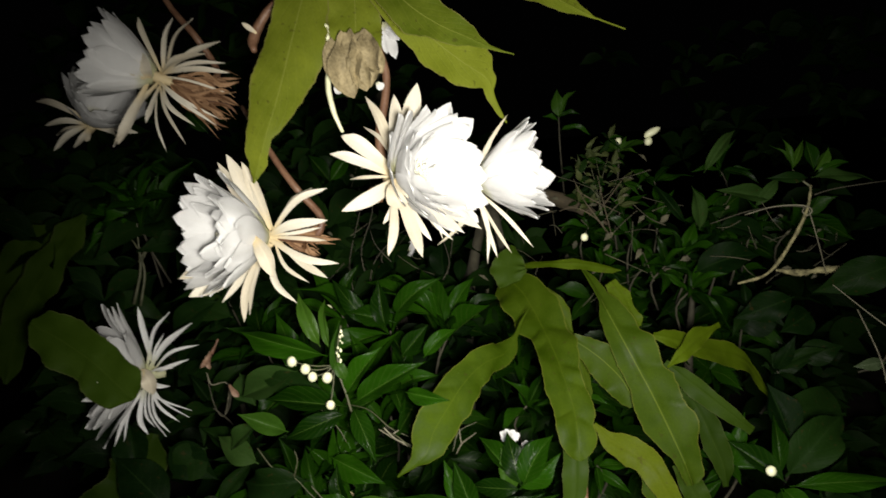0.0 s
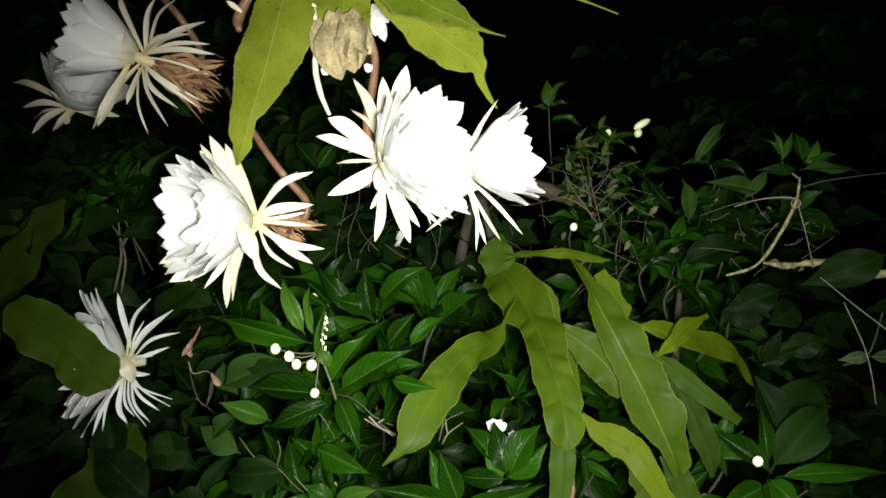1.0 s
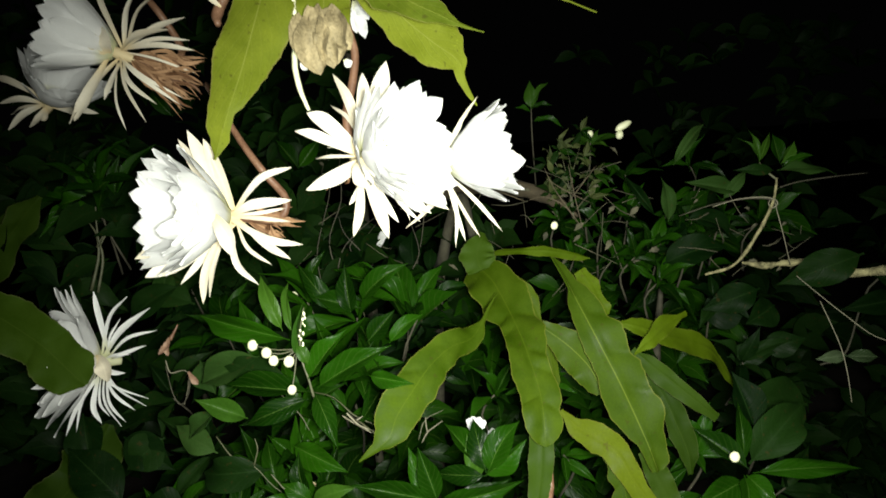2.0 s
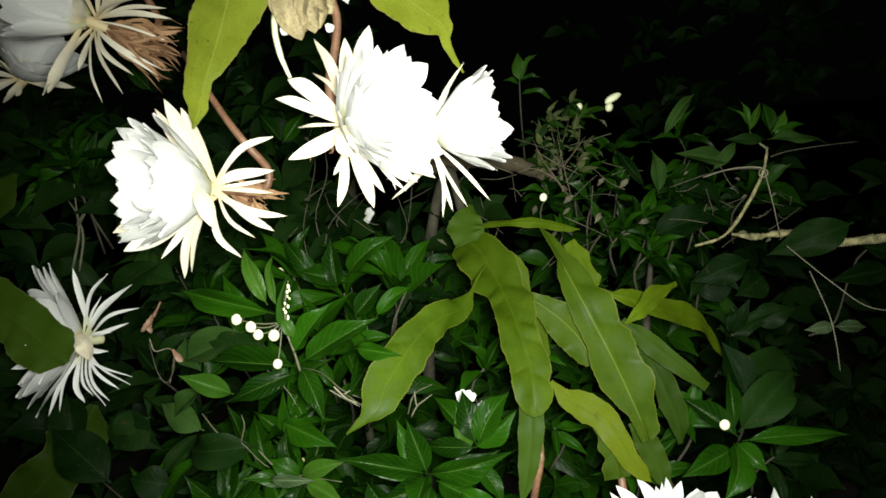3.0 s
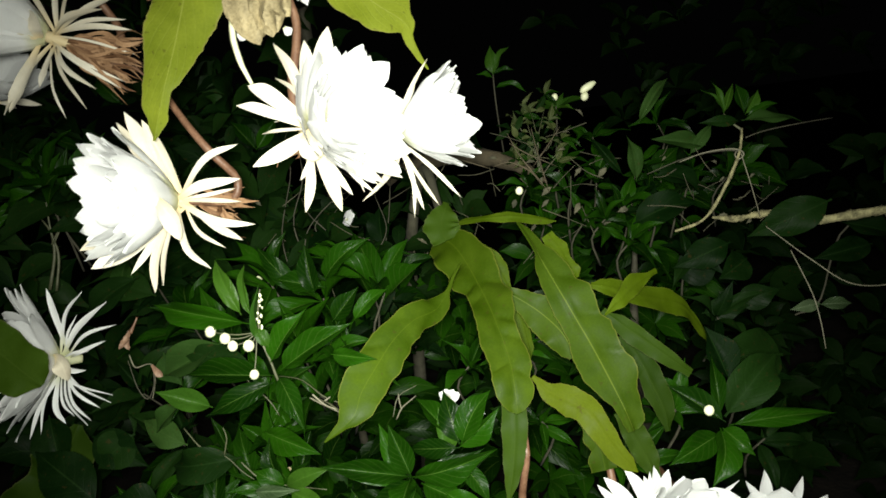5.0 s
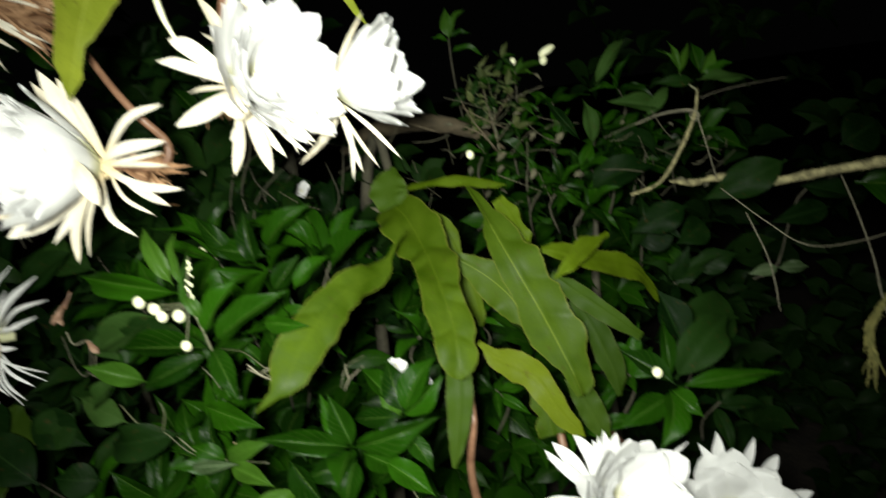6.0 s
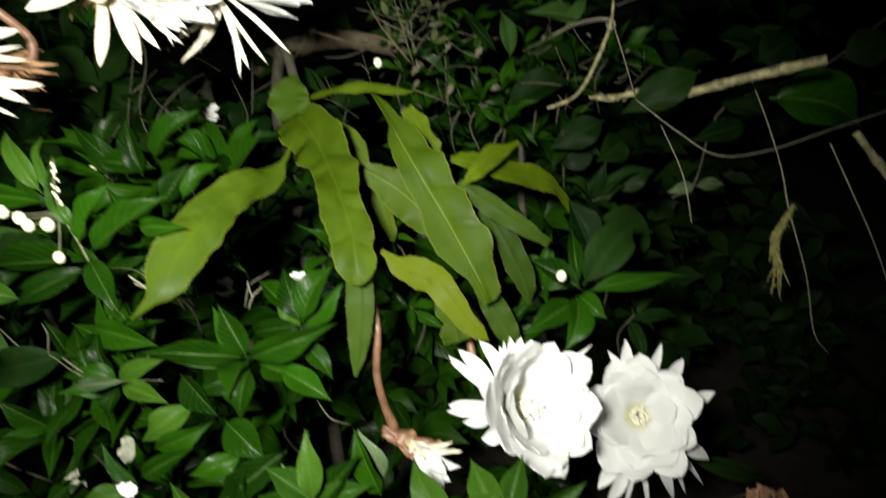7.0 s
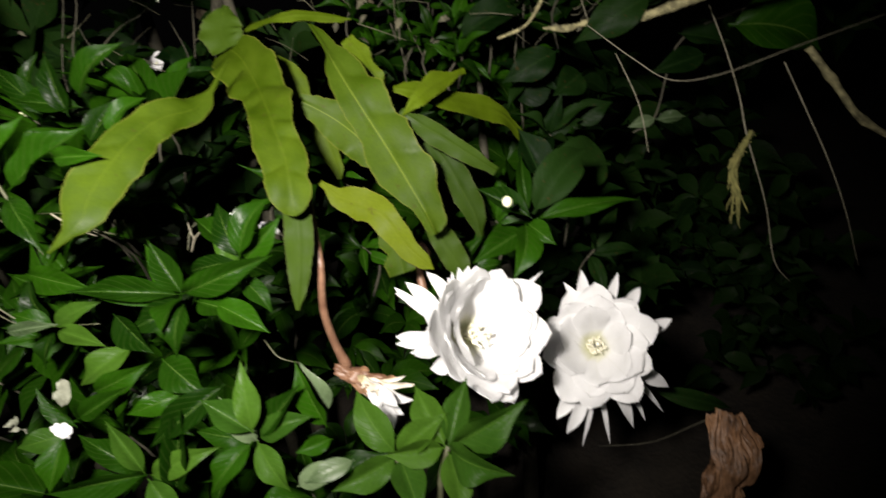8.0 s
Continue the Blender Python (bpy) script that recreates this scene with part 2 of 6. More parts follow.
def ribbon_data(ctrl, width, face, profile, n=10, m=4, cup=0.15, wave=0.0, waves=3.0, thick=0.0008, twist=0.0, rib=0.0, phase=0.0, pleat=0.0, pleats=3.0, crumple=0.0, vee=0.0):
    """Vertices, faces and map of a closed blade along a curve: m strips across, upper and lower skin."""
    pts = curve_points(ctrl, n)
    verts, faces, uvs = [], [], []
    ring = 2 * m
    face = Vector(face)
    for i, c in enumerate(pts):
        u = i / n
        t = (pts[min(i + 1, n)] - pts[max(i - 1, 0)]).normalized()
        side = t.cross(face)
        side = side.normalized() if side.length > 1e-6 else t.orthogonal().normalized()
        up = side.cross(t).normalized()
        if twist:
            q = Matrix.Rotation(twist * (u - 0.3), 3, t)
            side, up = q @ side, q @ up
        hw = width * 0.5
        for k in range(ring):
            v = -1 + 2 * k / m if k <= m else 1 - 2 * (k - m) / m
            low = k > m
            half = hw * profile(u)
            lift = half * cup * v * v + wave * half * math.sin(2 * math.pi * waves * u + phase + (1.3 if v > 0 else 0)) * abs(v) ** 1.5 + pleat * half * math.sin(math.pi * pleats * v + 3 * u)
            lift += vee * half * abs(v)
            body = thick * 0.5 * (1 - v * v) + max(rib, 0) * (1 - abs(v)) ** 5
            lift += min(rib, 0) * (1 - abs(v)) ** 3
            verts.append(c + side * (half * v) + up * (lift + (-body if low else body)))
            if crumple:
                verts[-1] += noise.noise_vector(verts[-1] * 45) * crumple + noise.noise_vector(verts[-1] * 130) * crumple * 0.4
            uvs.append((0.5 + v * 0.5, u))
    faces = skin(n, m)
    faces.append(tuple(range(ring - 1, -1, -1)))
    faces.append(tuple(range(n * ring, n * ring + ring)))
    return verts, faces, uvs


def tube_data(ctrl, radii, n=14, seg=8, knobs=0.0, seed=0):
    pts = curve_points(ctrl, n)
    verts, faces = [], []
    r0 = random.Random(seed)
    up = Vector((0.13, -0.9, 0.4))
    for i, c in enumerate(pts):
        t = (pts[min(i + 1, n)] - pts[max(i - 1, 0)]).normalized()
        side = t.cross(up).normalized()
        up = side.cross(t).normalized()
        s = i / n * (len(radii) - 1)
        k = min(int(s), len(radii) - 2)
        r = radii[k] + (radii[k + 1] - radii[k]) * (s - k)
        for j in range(seg):
            a = 2 * math.pi * j / seg
            rr = r * (1 + knobs * (r0.random() - 0.5))
            verts.append(c + side * (rr * math.cos(a)) + up * (rr * math.sin(a)))
    for i in range(n):
        for j in range(seg):
            a, b = i * seg + j, i * seg + (j + 1) % seg
            faces.append((a, b, b + seg, a + seg))
    faces.append(tuple(range(seg - 1, -1, -1)))
    faces.append(tuple(range(n * seg, n * seg + seg)))
    return verts, faces


def tube(name, parent, ctrl, radii, mat, n=14, seg=8, knobs=0.0, label=""):
    origin = PLACED[parent.name].translation
    v, f = tube_data([Vector(c) - origin for c in ctrl], radii, n, seg, knobs, len(ctrl))
    return hang(name, mesh_from(name, v, f, mat), parent, Matrix.Translation(origin), label)


def blade(name, parent, ctrl, width, mat, face=FRONT, label="", **kw):
    origin = PLACED[parent.name].translation
    kw.setdefault("profile", leaf_profile)
    v, f, uv = ribbon_data([Vector(c) - origin for c in ctrl], width, face, **kw)
    return hang(name, mesh_from(name, v, f, mat, uv), parent, Matrix.Translation(origin), label)


def blob_data(centre, radii, n=8, m=6, rough=0.0, seed=1, axis=None):
    """A lumpy closed ball, pinched at its far end into a bud."""
    r0 = random.Random(seed)
    verts, faces = [], []
    turn = Vector(axis or (0, 0, 1)).to_track_quat("Z", "Y").to_matrix()
    for i in range(m + 1):
        a = math.pi * i / m
        for j in range(n):
            b = 2 * math.pi * j / n
            k = 1 + rough * (r0.random() - 0.5)
            p = Vector((radii[0] * max(math.sin(a), 0.03) * math.cos(b) * k, radii[1] * max(math.sin(a), 0.03) * math.sin(b) * k, -radii[2] * math.cos(a) * k))
            verts.append(turn @ p + Vector(centre))
    for i in range(m):
        for j in range(n):
            a, b = i * n + j, i * n + (j + 1) % n
            faces.append((a, b, b + n, a + n))
    return verts, faces


# ---- flat-stemmed cactus ----
UPWARD = FRONT + Vector((0.1, 0.0, 0.55))


def margin(stops, u):
    """Half-width in metres at u along a stem whose edge runs through these stops (u, millimetres)."""
    if u <= stops[0][0]:
        return stops[0][1] * 0.001
    for (a, wa), (b, wb) in zip(stops, stops[1:]):
        if u <= b:
            f = (u - a) / max(b - a, 1e-6)
            f = 0.45 * f + 0.55 * f * f * (3 - 2 * f)
            return (wa + (wb - wa) * f) * 0.001
    return stops[-1][1] * 0.001


def notches(stops):
    """Where an edge is pinched between two lobes."""
    return [0.0] + [b[0] for a, b, c in zip(stops, stops[1:], stops[2:]) if b[1] <= a[1] and b[1] < c[1] + 2 and b[0] > 0.1] + [1.0]


def lobe_swell(pinches, u):
    for a, b in zip(pinches, pinches[1:]):
        if u <= b:
            return math.sin(math.pi * min(1, max(0, (u - a) / max(b - a, 1e-6)))) ** 0.6
    return 0.0


def flat_stem(parent, spine, left, right, mat=None, face=None, fold=0.10, puff=0.12, rib=0.0012, groove=False, pale_rib=False, wave=0.10, n=96, m=12, thick=0.0016, label=""):
    """A flat jointed stem along a spine: each edge has lobes of its own, the skin swells between the pinches, and a midrib or groove runs down it."""
    origin = PLACED[parent.name].translation
    mat = mat or (CACTUS_RIBBED if pale_rib else CACTUS)
    face = Vector(face or FRONT)
    pts = curve_points([Vector(c) - origin for c in spine], n)
    seed = spine[0][0] * 91.7 + spine[0][2] * 37.1
    edges = {1: (left, notches(left)), -1: (right, notches(right))}
    ring, verts, uvs = 2 * m, [], []
    for i, c in enumerate(pts):
        u = i / n
        t = (pts[min(i + 2, n)] - pts[max(i - 2, 0)]).normalized()
        side = t.cross(face).normalized()
        up = side.cross(t).normalized()
        for k in range(ring):
            v = -1 + 2 * k / m if k <= m else 1 - 2 * (k - m) / m
            stops, pinches = edges[1 if v > 0 else -1]
            a = abs(v)
            half = max(0.0004, margin(stops, u) * (1 + 0.05 * noise.noise((u * 26, seed, 3.0 if v > 0 else 0.0)) + 0.035 * noise.noise((u * 75, seed, 8.0 if v > 0 else 5.0))))
            swell = lobe_swell(pinches, min(1, u + 0.05 * (1 - a)))
            lift = half * fold * a * a + puff * half * (swell - 0.5) * 3.2 * a * (1 - a * 0.75) + wave * half * a**2.2 * math.sin(2 * math.pi * (u * 3.6 + (0.3 if v > 0 else 0)) + seed)
            lift += (-rib if groove else rib) * (1 - a) ** (3 if groove else 7) * min(1, half / 0.008)
            body = thick * 0.5 * (1 - v * v)
            verts.append(c + side * (half * v) + up * (lift + (-body if k > m else body)))
            uvs.append((0.5 + v * 0.5, u))
    faces = skin(n, m) + [tuple(range(ring - 1, -1, -1)), tuple(range(n * ring, n * ring + ring))]
    return hang("leaf_stem", mesh_from("leaf_stem", verts, faces, mat, uvs), parent, Matrix.Translation(origin), label)


# ---- cactus flowers ----
def petal_mesh(name, start, end, width, seed):
    """A unit petal that leaves the axis at one angle and bends to another, cupped, with a pointed tip and an uneven edge."""
    r0 = random.Random(seed)
    n, m = 16, 8
    verts, uvs = [], []
    x = z = 0.0
    ring = 2 * m
    ph, lean = r0.random() * 6, r0.uniform(-0.06, 0.06)
    for i in range(n + 1):
        u = i / n
        a = radians(start + (end - start) * u**0.8 + 60 * max(0, u - 0.8))
        if i:
            x += math.sin(a) / n
            z += math.cos(a) / n
        out = Vector((math.cos(a), 0, -math.sin(a)))
        for k in range(ring):
            v = -1 + 2 * k / m if k <= m else 1 - 2 * (k - m) / m
            ragged = 1 + 0.07 * max(0, u - 0.35) * math.sin(23 * u + ph + (2 if v > 0 else 0)) + 0.05 * max(0, u - 0.5) * math.sin(51 * u + 2 * ph)
            hw = width * 0.5 * petal_profile(u) * ragged
            body = 0.004 * (1 - v * v) * (-1 if k > m else 1) + 0.010 * (1 - abs(v)) ** 2 * (1 - u)
            lift = -((hw * v) ** 2) / (3.6 * max(x, 0.24)) + 0.04 * width * math.sin(7 * u + ph + 2 * v) * abs(v) ** 1.5
            verts.append(Vector((x, lean * u * u, z)) + Vector((0, 1, 0)) * (hw * v) + out * (lift + body))
            uvs.append((0.5 + 0.5 * v, u))
    faces = skin(n, m)
    faces.append(tuple(range(n * ring, n * ring + ring)))
    return mesh_from(name, verts, faces, PETAL, uvs)


# rings of petals from the inside out: number, angle to the axis at the root and at the tip, width, length
CUP = ((10, 42, 6, 0.36, 0.90), (12, 45, 12, 0.36, 0.96), (14, 48, 18, 0.34, 1.0), (15, 51, 23, 0.32, 1.0))
SIDE = ((9, 42, 2, 0.38, 0.90), (11, 45, 8, 0.36, 0.97), (12, 47, 13, 0.33, 1.0), (13, 50, 18, 0.30, 0.97))
LOW_CUP = ((8, 51, 18, 0.58, 0.90), (9, 54, 25, 0.58, 0.97), (10, 58, 33, 0.52, 1.0))
BOWL = ((7, 55, 27, 0.66, 0.88), (9, 59, 35, 0.62, 0.97), (10, 63, 45, 0.54, 1.05))
WIDE = ((7, 48, 16, 0.50, 0.84), (8, 53, 25, 0.50, 0.96), (9, 57, 34, 0.46, 1.02), (9, 61, 43, 0.40, 0.99))


def flower(centre, front, length, open_by, label, tips=(), rings=CUP, base_back=0.012, brown=0, brown_reach=0.06, mat=SEPAL, with_stamens=True, seed=1, sepal_width=0.0088):
    """A night cactus flower: rings of broad petals round the axis from centre to front, narrow swept sepals to the given tips."""
    r0 = random.Random(seed)
    centre, axis = Vector(centre), (Vector(front) - Vector(centre)).normalized()
    ob = thing("cactus_flower", centre, label, "flower", "open cactus flowers")
    turn = axis.to_track_quat("Z", "Y").to_matrix().to_4x4()
    for k, (num, a0, a1, w, scale) in enumerate(rings):
        shapes = [petal_mesh("petal", a0 + open_by + d, a1 + open_by * 1.3 + d, w, seed * 12 + k * 3 + j) for j, d in enumerate((-4, 0, 4))]
        for i in range(num):
            phi = 2 * math.pi * (i + 0.5 * (k % 2) + 0.22 * r0.uniform(-1, 1)) / num + k * 0.4
            s = length * scale * r0.uniform(0.9, 1.08)
            m = Matrix.Translation(centre - axis * 0.0012 * k) @ turn @ Matrix.Rotation(phi, 4, "Z") @ Matrix.Translation((0.005 + 0.0016 * k, 0, 0)) @ Matrix.Rotation(radians(r0.uniform(0.5, 3.0)), 4, Vector((0.6, 0, 0.8))) @ Matrix.Scale(s, 4)
            hang("petal", shapes[r0.randrange(3)], ob, m)
    for i, tip in enumerate(tips):
        tip, across_by = tip if len(tip) == 2 else (tip, sepal_width * r0.uniform(0.65, 1.35))
        tip = Vector(tip)
        way = tip - centre
        off = (way - axis * way.dot(axis)).normalized()
        root = centre - axis * base_back * (0.3 + 1.1 * r0.random()) + off * 0.006
        mid = root.lerp(tip, r0.uniform(0.42, 0.6)) + off * 0.006 + axis * 0.10 * way.length * r0.uniform(0.0, 1.2) + off.cross(axis) * r0.uniform(-0.005, 0.005)
        blade("sepal", ob, [root, mid, tip], across_by, mat, face=off * 0.3 + FRONT + axis * 0.3, n=12, m=4, cup=0.35, thick=0.0011, profile=sepal_profile, wave=0.10, waves=1.5, phase=i, twist=r0.uniform(-0.7, 0.7))
    across = axis.orthogonal().normalized()
    for i in range(brown):
        d = (-axis + Matrix.Rotation(6.283 * r0.random(), 3, axis) @ across * r0.uniform(0.1, 0.7)).normalized()
        root = centre - axis * 0.02 + d * 0.006
        tip = root + d * brown_reach * r0.uniform(0.6, 1.15) + Vector((0, 0, -0.008))
        bend = Vector((r0.uniform(-1, 1), r0.uniform(-1, 1), r0.uniform(-1, 1))) * brown_reach * 0.16
        blade("sepal", ob, [root, root.lerp(tip, 0.4) + bend, root.lerp(tip, 0.75) - bend * 0.6, tip], 0.0065 * r0.uniform(0.35, 1.1), SEPAL_DULL, n=12, m=2, cup=0.5, thick=0.0009, profile=sepal_profile, wave=0.25, twist=r0.uniform(-1.5, 1.5))
    v, f = tube_data([centre - axis * 0.03, centre - axis * 0.012, centre + axis * 0.002], [0.005, 0.0085, 0.0065], 8, 10)
    hang("calyx", mesh_from("calyx", v, f, mat), ob)
    if with_stamens:
        verts, faces = [], []
        for i in range(46):
            a, s = r0.random() * 6.283, r0.random() ** 0.5
            d = (turn.to_3x3() @ Vector((math.cos(a) * s * 0.42, math.sin(a) * s * 0.42, 1))).normalized()
            tip = centre + d * length * (r0.uniform(0.28, 0.44))
            v, f = tube_data([centre + d * 0.004, centre.lerp(tip, 0.5) + Vector((0, 0, 0.002)), tip], [0.0005, 0.0005], 3, 4)
            base = len(verts)
            verts += v
            faces += [tuple(q + base for q in g) for g in f]
            v, f = blob_data(tip, (0.0014, 0.0014, 0.002), 5, 3)
            base = len(verts)
            verts += v
            faces += [tuple(q + base for q in g) for g in f]
        tagged(hang("stamen_tuft", mesh_from("stamen_tuft", verts, faces, STAMEN), ob, None, "ring of pale yellow stamens"), kind="stuff")
        v, f = tube_data([centre, centre + axis * length * 0.4, centre + axis * length * 0.55], [0.0012, 0.0011, 0.0010], 5, 6)
        style = hang("style", mesh_from("style", v, f, PETAL, [(0.4, 0.4)] * len(v)), ob)
        v, f = blob_data(centre + axis * length * 0.56, (0.0028, 0.0028, 0.0014), 9, 4, 0.5, seed, axis)
        hang("stigma", mesh_from("stigma", v, f, STAMEN), style)
    return ob


# ---- shrub leaves ----
def shrub_leaf_mesh(seed, mat, droop, fold, width):
    """A unit leaf along y, its face along z."""
    r0 = random.Random(seed)
    sway = r0.uniform(-0.05, 0.05)
    bow = [(0, 0, 0), (sway * 0.6, 0.3, 0.09 * droop), (sway, 0.65, 0.08 * droop), (0, 1, -0.06 * droop)]
    v, f, uv = ribbon_data(bow, width, (0, 0, 1), leaf_profile, n=16, m=6, cup=-0.10, vee=fold, wave=0.09, waves=r0.uniform(1.0, 2.0), thick=0.006, rib=-0.004, phase=r0.random() * 6, twist=r0.uniform(-0.22, 0.22))
    return mesh_from("leaf", v, f, mat, uv)


def leaf_set(mat, width):
    return [shrub_leaf_mesh(i + 40, mat, d, c, width) for i, (d, c) in enumerate(((0.5, 0.38), (1.1, 0.22), (0.1, 0.48), (1.4, 0.30), (0.8, 0.14)))]


GLOSSY, YOUNG, BROAD, DRY, PALE, OLIVE = leaf_set(LEAF, 1.0), leaf_set(LEAF_YOUNG, 1.0), leaf_set(LEAF_DULL, 1.0), leaf_set(LEAF_DRY, 1.0), leaf_set(LEAF_PALE, 1.0), leaf_set(LEAF_OLIVE, 1.0)


def leaf_matrix(base, tip, width, face):
    base, tip = Vector(base), Vector(tip)
    y = tip - base
    length = y.length
    y.normalize()
    x = y.cross(Vector(face)).normalized()
    z = x.cross(y).normalized()
    m = Matrix((x * width, y * length, z * length)).transposed().to_4x4()
    m.translation = base
    return m


def leaf(shrub, base, tip, width, shapes=None, face=None):
    shapes = shapes or GLOSSY
    face = face or (FRONT + Vector((rng.uniform(-0.45, 0.45), 0, rng.uniform(-0.1, 0.8))))
    return hang("leaf", shapes[rng.randrange(5)], shrub, leaf_matrix(base, tip, width * 0.80, face))


def whorl(shrub, centre, aim, number, length, shapes=None, spread=70, ratio=0.35, stem=0.10):
    """A shoot that ends in a ring of leaves, with a pair of small young ones in the middle."""
    centre, aim = Vector(centre) + Vector((0, 0.045, -0.012)), Vector(aim).normalized()
    turn = aim.to_track_quat("Z", "Y").to_matrix()
    first = rng.random() * 6.28
    for i in range(number):
        a = first + 2.399 * i
        s = radians(spread * rng.uniform(0.35, 1.35))
        d = turn @ Vector((math.sin(s) * math.cos(a), math.sin(s) * math.sin(a), math.cos(s)))
        ln = length * 1.2 * rng.uniform(0.6, 1.2)
        base = centre - aim * 0.02 * rng.random()
        leaf(shrub, base, base + d * ln, ln * ratio * rng.uniform(0.85, 1.15), shapes, aim + Vector((rng.uniform(-0.5, 0.5), rng.uniform(-0.3, 0.3), 0.4)))
    if stem:
        tube("twig", shrub, [centre, centre - aim * stem * 0.5 + Vector((rng.uniform(-0.02, 0.02), 0, -0.02)), centre - aim * stem + Vector((0, 0.01, -0.06))], [0.0012, 0.0016, 0.002], BARK, 6, 6)


def bud(shrub, centre, size, axis=(0.2, -0.3, 1), stalk=None):
    v, f = blob_data((0, 0, 0), (size, size, size * 1.15), 16, 11, 0.10, int(centre[0] * 9999), axis)
    ob = hang("flower_bud", mesh_from("flower_bud", v, f, BUD), shrub, Matrix.Translation(centre), "round ivory flower bud")
    if stalk:
        tube("bud_stalk", ob, [centre, Vector(centre).lerp(Vector(stalk), 0.5) + Vector((0, 0, -0.003)), stalk], [0.0006, 0.0008], PALE_TWIG, 5, 5)
    return ob


# ---- ground ----
gv, gf = [], []
G = 60
for i in range(G + 1):
    for j in range(G + 1):
        x, y = [math.copysign(abs(s) ** 3 * 400, s) for s in (2 * i / G - 1, 2 * j / G - 1)]
        gv.append((x, y + 1, 0.06 * noise.noise((x * 0.8, y * 0.8, 3))))
for i in range(G):
    for j in range(G):
        a = i * (G + 1) + j
        gf.append((a, a + G + 1, a + G + 2, a + 1))
tagged(new("ground", mesh_from("ground", gv, gf, SOIL)), "dark bare garden soil at night", "ground", kind="structure")

# ---- the drooping cactus in the middle ----
hub = thing("cactus_plant", (0.086, 0.844, 1.219), "drooping cactus with flat yellow-green scalloped leaf-like stems", "cactus")
flat_stem(hub, [(0.084, 0.661, 1.205), (0.073, 0.650, 1.193), (0.064, 0.637, 1.183), (0.048, 0.615, 1.170), (0.023, 0.592, 1.169), (0.001, 0.570, 1.159), (-0.017, 0.548, 1.144), (-0.033, 0.532, 1.127), (-0.043, 0.519, 1.110), (-0.070, 0.512, 1.094)],
          [(0.00, 1), (0.11, 2), (0.23, 2), (0.32, 13), (0.40, 17), (0.45, 18), (0.50, 17), (0.57, 20), (0.63, 20), (0.68, 22), (0.74, 22), (0.79, 21), (0.84, 18), (0.90, 14), (0.94, 6), (1.00, 1)],
          [(0.01, 0), (0.11, 1), (0.23, 3), (0.30, 10), (0.36, 13), (0.41, 13), (0.47, 17), (0.52, 17), (0.57, 21), (0.64, 22), (0.68, 20), (0.73, 21), (0.80, 19), (0.85, 16), (0.89, 9), (0.93, 3), (1.00, 1)], face=FRONT + Vector((0.1, 0, 0.15)), puff=0.10, fold=-0.05, wave=0.06, rib=0.0006)
flat_stem(hub, [(0.070, 0.775, 1.218), (0.085, 0.742, 1.206), (0.094, 0.715, 1.191), (0.102, 0.681, 1.172), (0.108, 0.648, 1.154), (0.112, 0.620, 1.136), (0.116, 0.598, 1.114), (0.116, 0.578, 1.095), (0.114, 0.561, 1.066)],
          [(0.00, 14), (0.04, 29), (0.20, 35), (0.29, 28), (0.36, 31), (0.41, 19), (0.47, 19), (0.56, 21), (0.64, 23), (0.69, 25), (0.74, 24), (0.83, 22), (0.90, 22), (0.94, 20), (0.97, 14), (0.99, 8), (1.00, 2)],
          [(0.03, 17), (0.14, 27), (0.22, 29), (0.27, 33), (0.33, 31), (0.41, 26), (0.48, 30), (0.55, 25), (0.61, 19), (0.69, 19), (0.77, 21), (0.83, 20), (0.87, 17), (0.91, 19), (0.94, 18), (0.97, 13), (0.99, 7), (1.00, 2)], groove=True, puff=0.26)
flat_stem(hub, [(0.122, 0.780, 1.195), (0.137, 0.765, 1.166), (0.152, 0.750, 1.130), (0.159, 0.740, 1.093), (0.164, 0.731, 1.049)],
          [(0.01, 5), (0.27, 10), (0.52, 13), (0.78, 16), (0.99, 5)],
          [(0.00, 5), (0.15, 13), (0.27, 14), (0.43, 4), (0.58, 3), (0.74, 8), (0.93, 7), (1.00, 1)])
flat_stem(hub, [(0.167, 0.759, 1.228), (0.177, 0.735, 1.205), (0.183, 0.700, 1.183), (0.193, 0.670, 1.154), (0.206, 0.648, 1.120), (0.218, 0.632, 1.089), (0.230, 0.617, 1.054), (0.239, 0.608, 1.027), (0.246, 0.602, 1.002)],
          [(0.00, 1), (0.10, 2), (0.20, 2), (0.28, 12), (0.36, 17), (0.45, 19), (0.54, 19), (0.61, 27), (0.69, 27), (0.77, 18), (0.85, 10), (0.94, 8), (0.99, 6)],
          [(0.00, 1), (0.10, 9), (0.18, 12), (0.24, 21), (0.30, 26), (0.36, 25), (0.41, 33), (0.46, 31), (0.51, 28), (0.55, 34), (0.60, 32), (0.67, 30), (0.70, 34), (0.74, 33), (0.81, 24), (0.93, 18), (0.97, 16), (1.00, 7)], rib=0.0030, pale_rib=True, puff=0.18)
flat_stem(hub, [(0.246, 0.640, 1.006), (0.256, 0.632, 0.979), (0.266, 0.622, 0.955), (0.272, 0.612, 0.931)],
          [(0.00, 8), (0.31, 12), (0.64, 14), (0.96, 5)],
          [(0.01, 11), (0.34, 17), (0.66, 15), (0.95, 8)], mat=CACTUS_SHADED)
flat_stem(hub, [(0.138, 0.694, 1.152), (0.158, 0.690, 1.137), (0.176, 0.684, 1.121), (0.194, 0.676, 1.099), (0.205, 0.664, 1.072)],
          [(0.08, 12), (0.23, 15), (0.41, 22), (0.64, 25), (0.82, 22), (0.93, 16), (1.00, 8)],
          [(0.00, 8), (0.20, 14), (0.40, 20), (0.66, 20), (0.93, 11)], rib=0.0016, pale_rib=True)
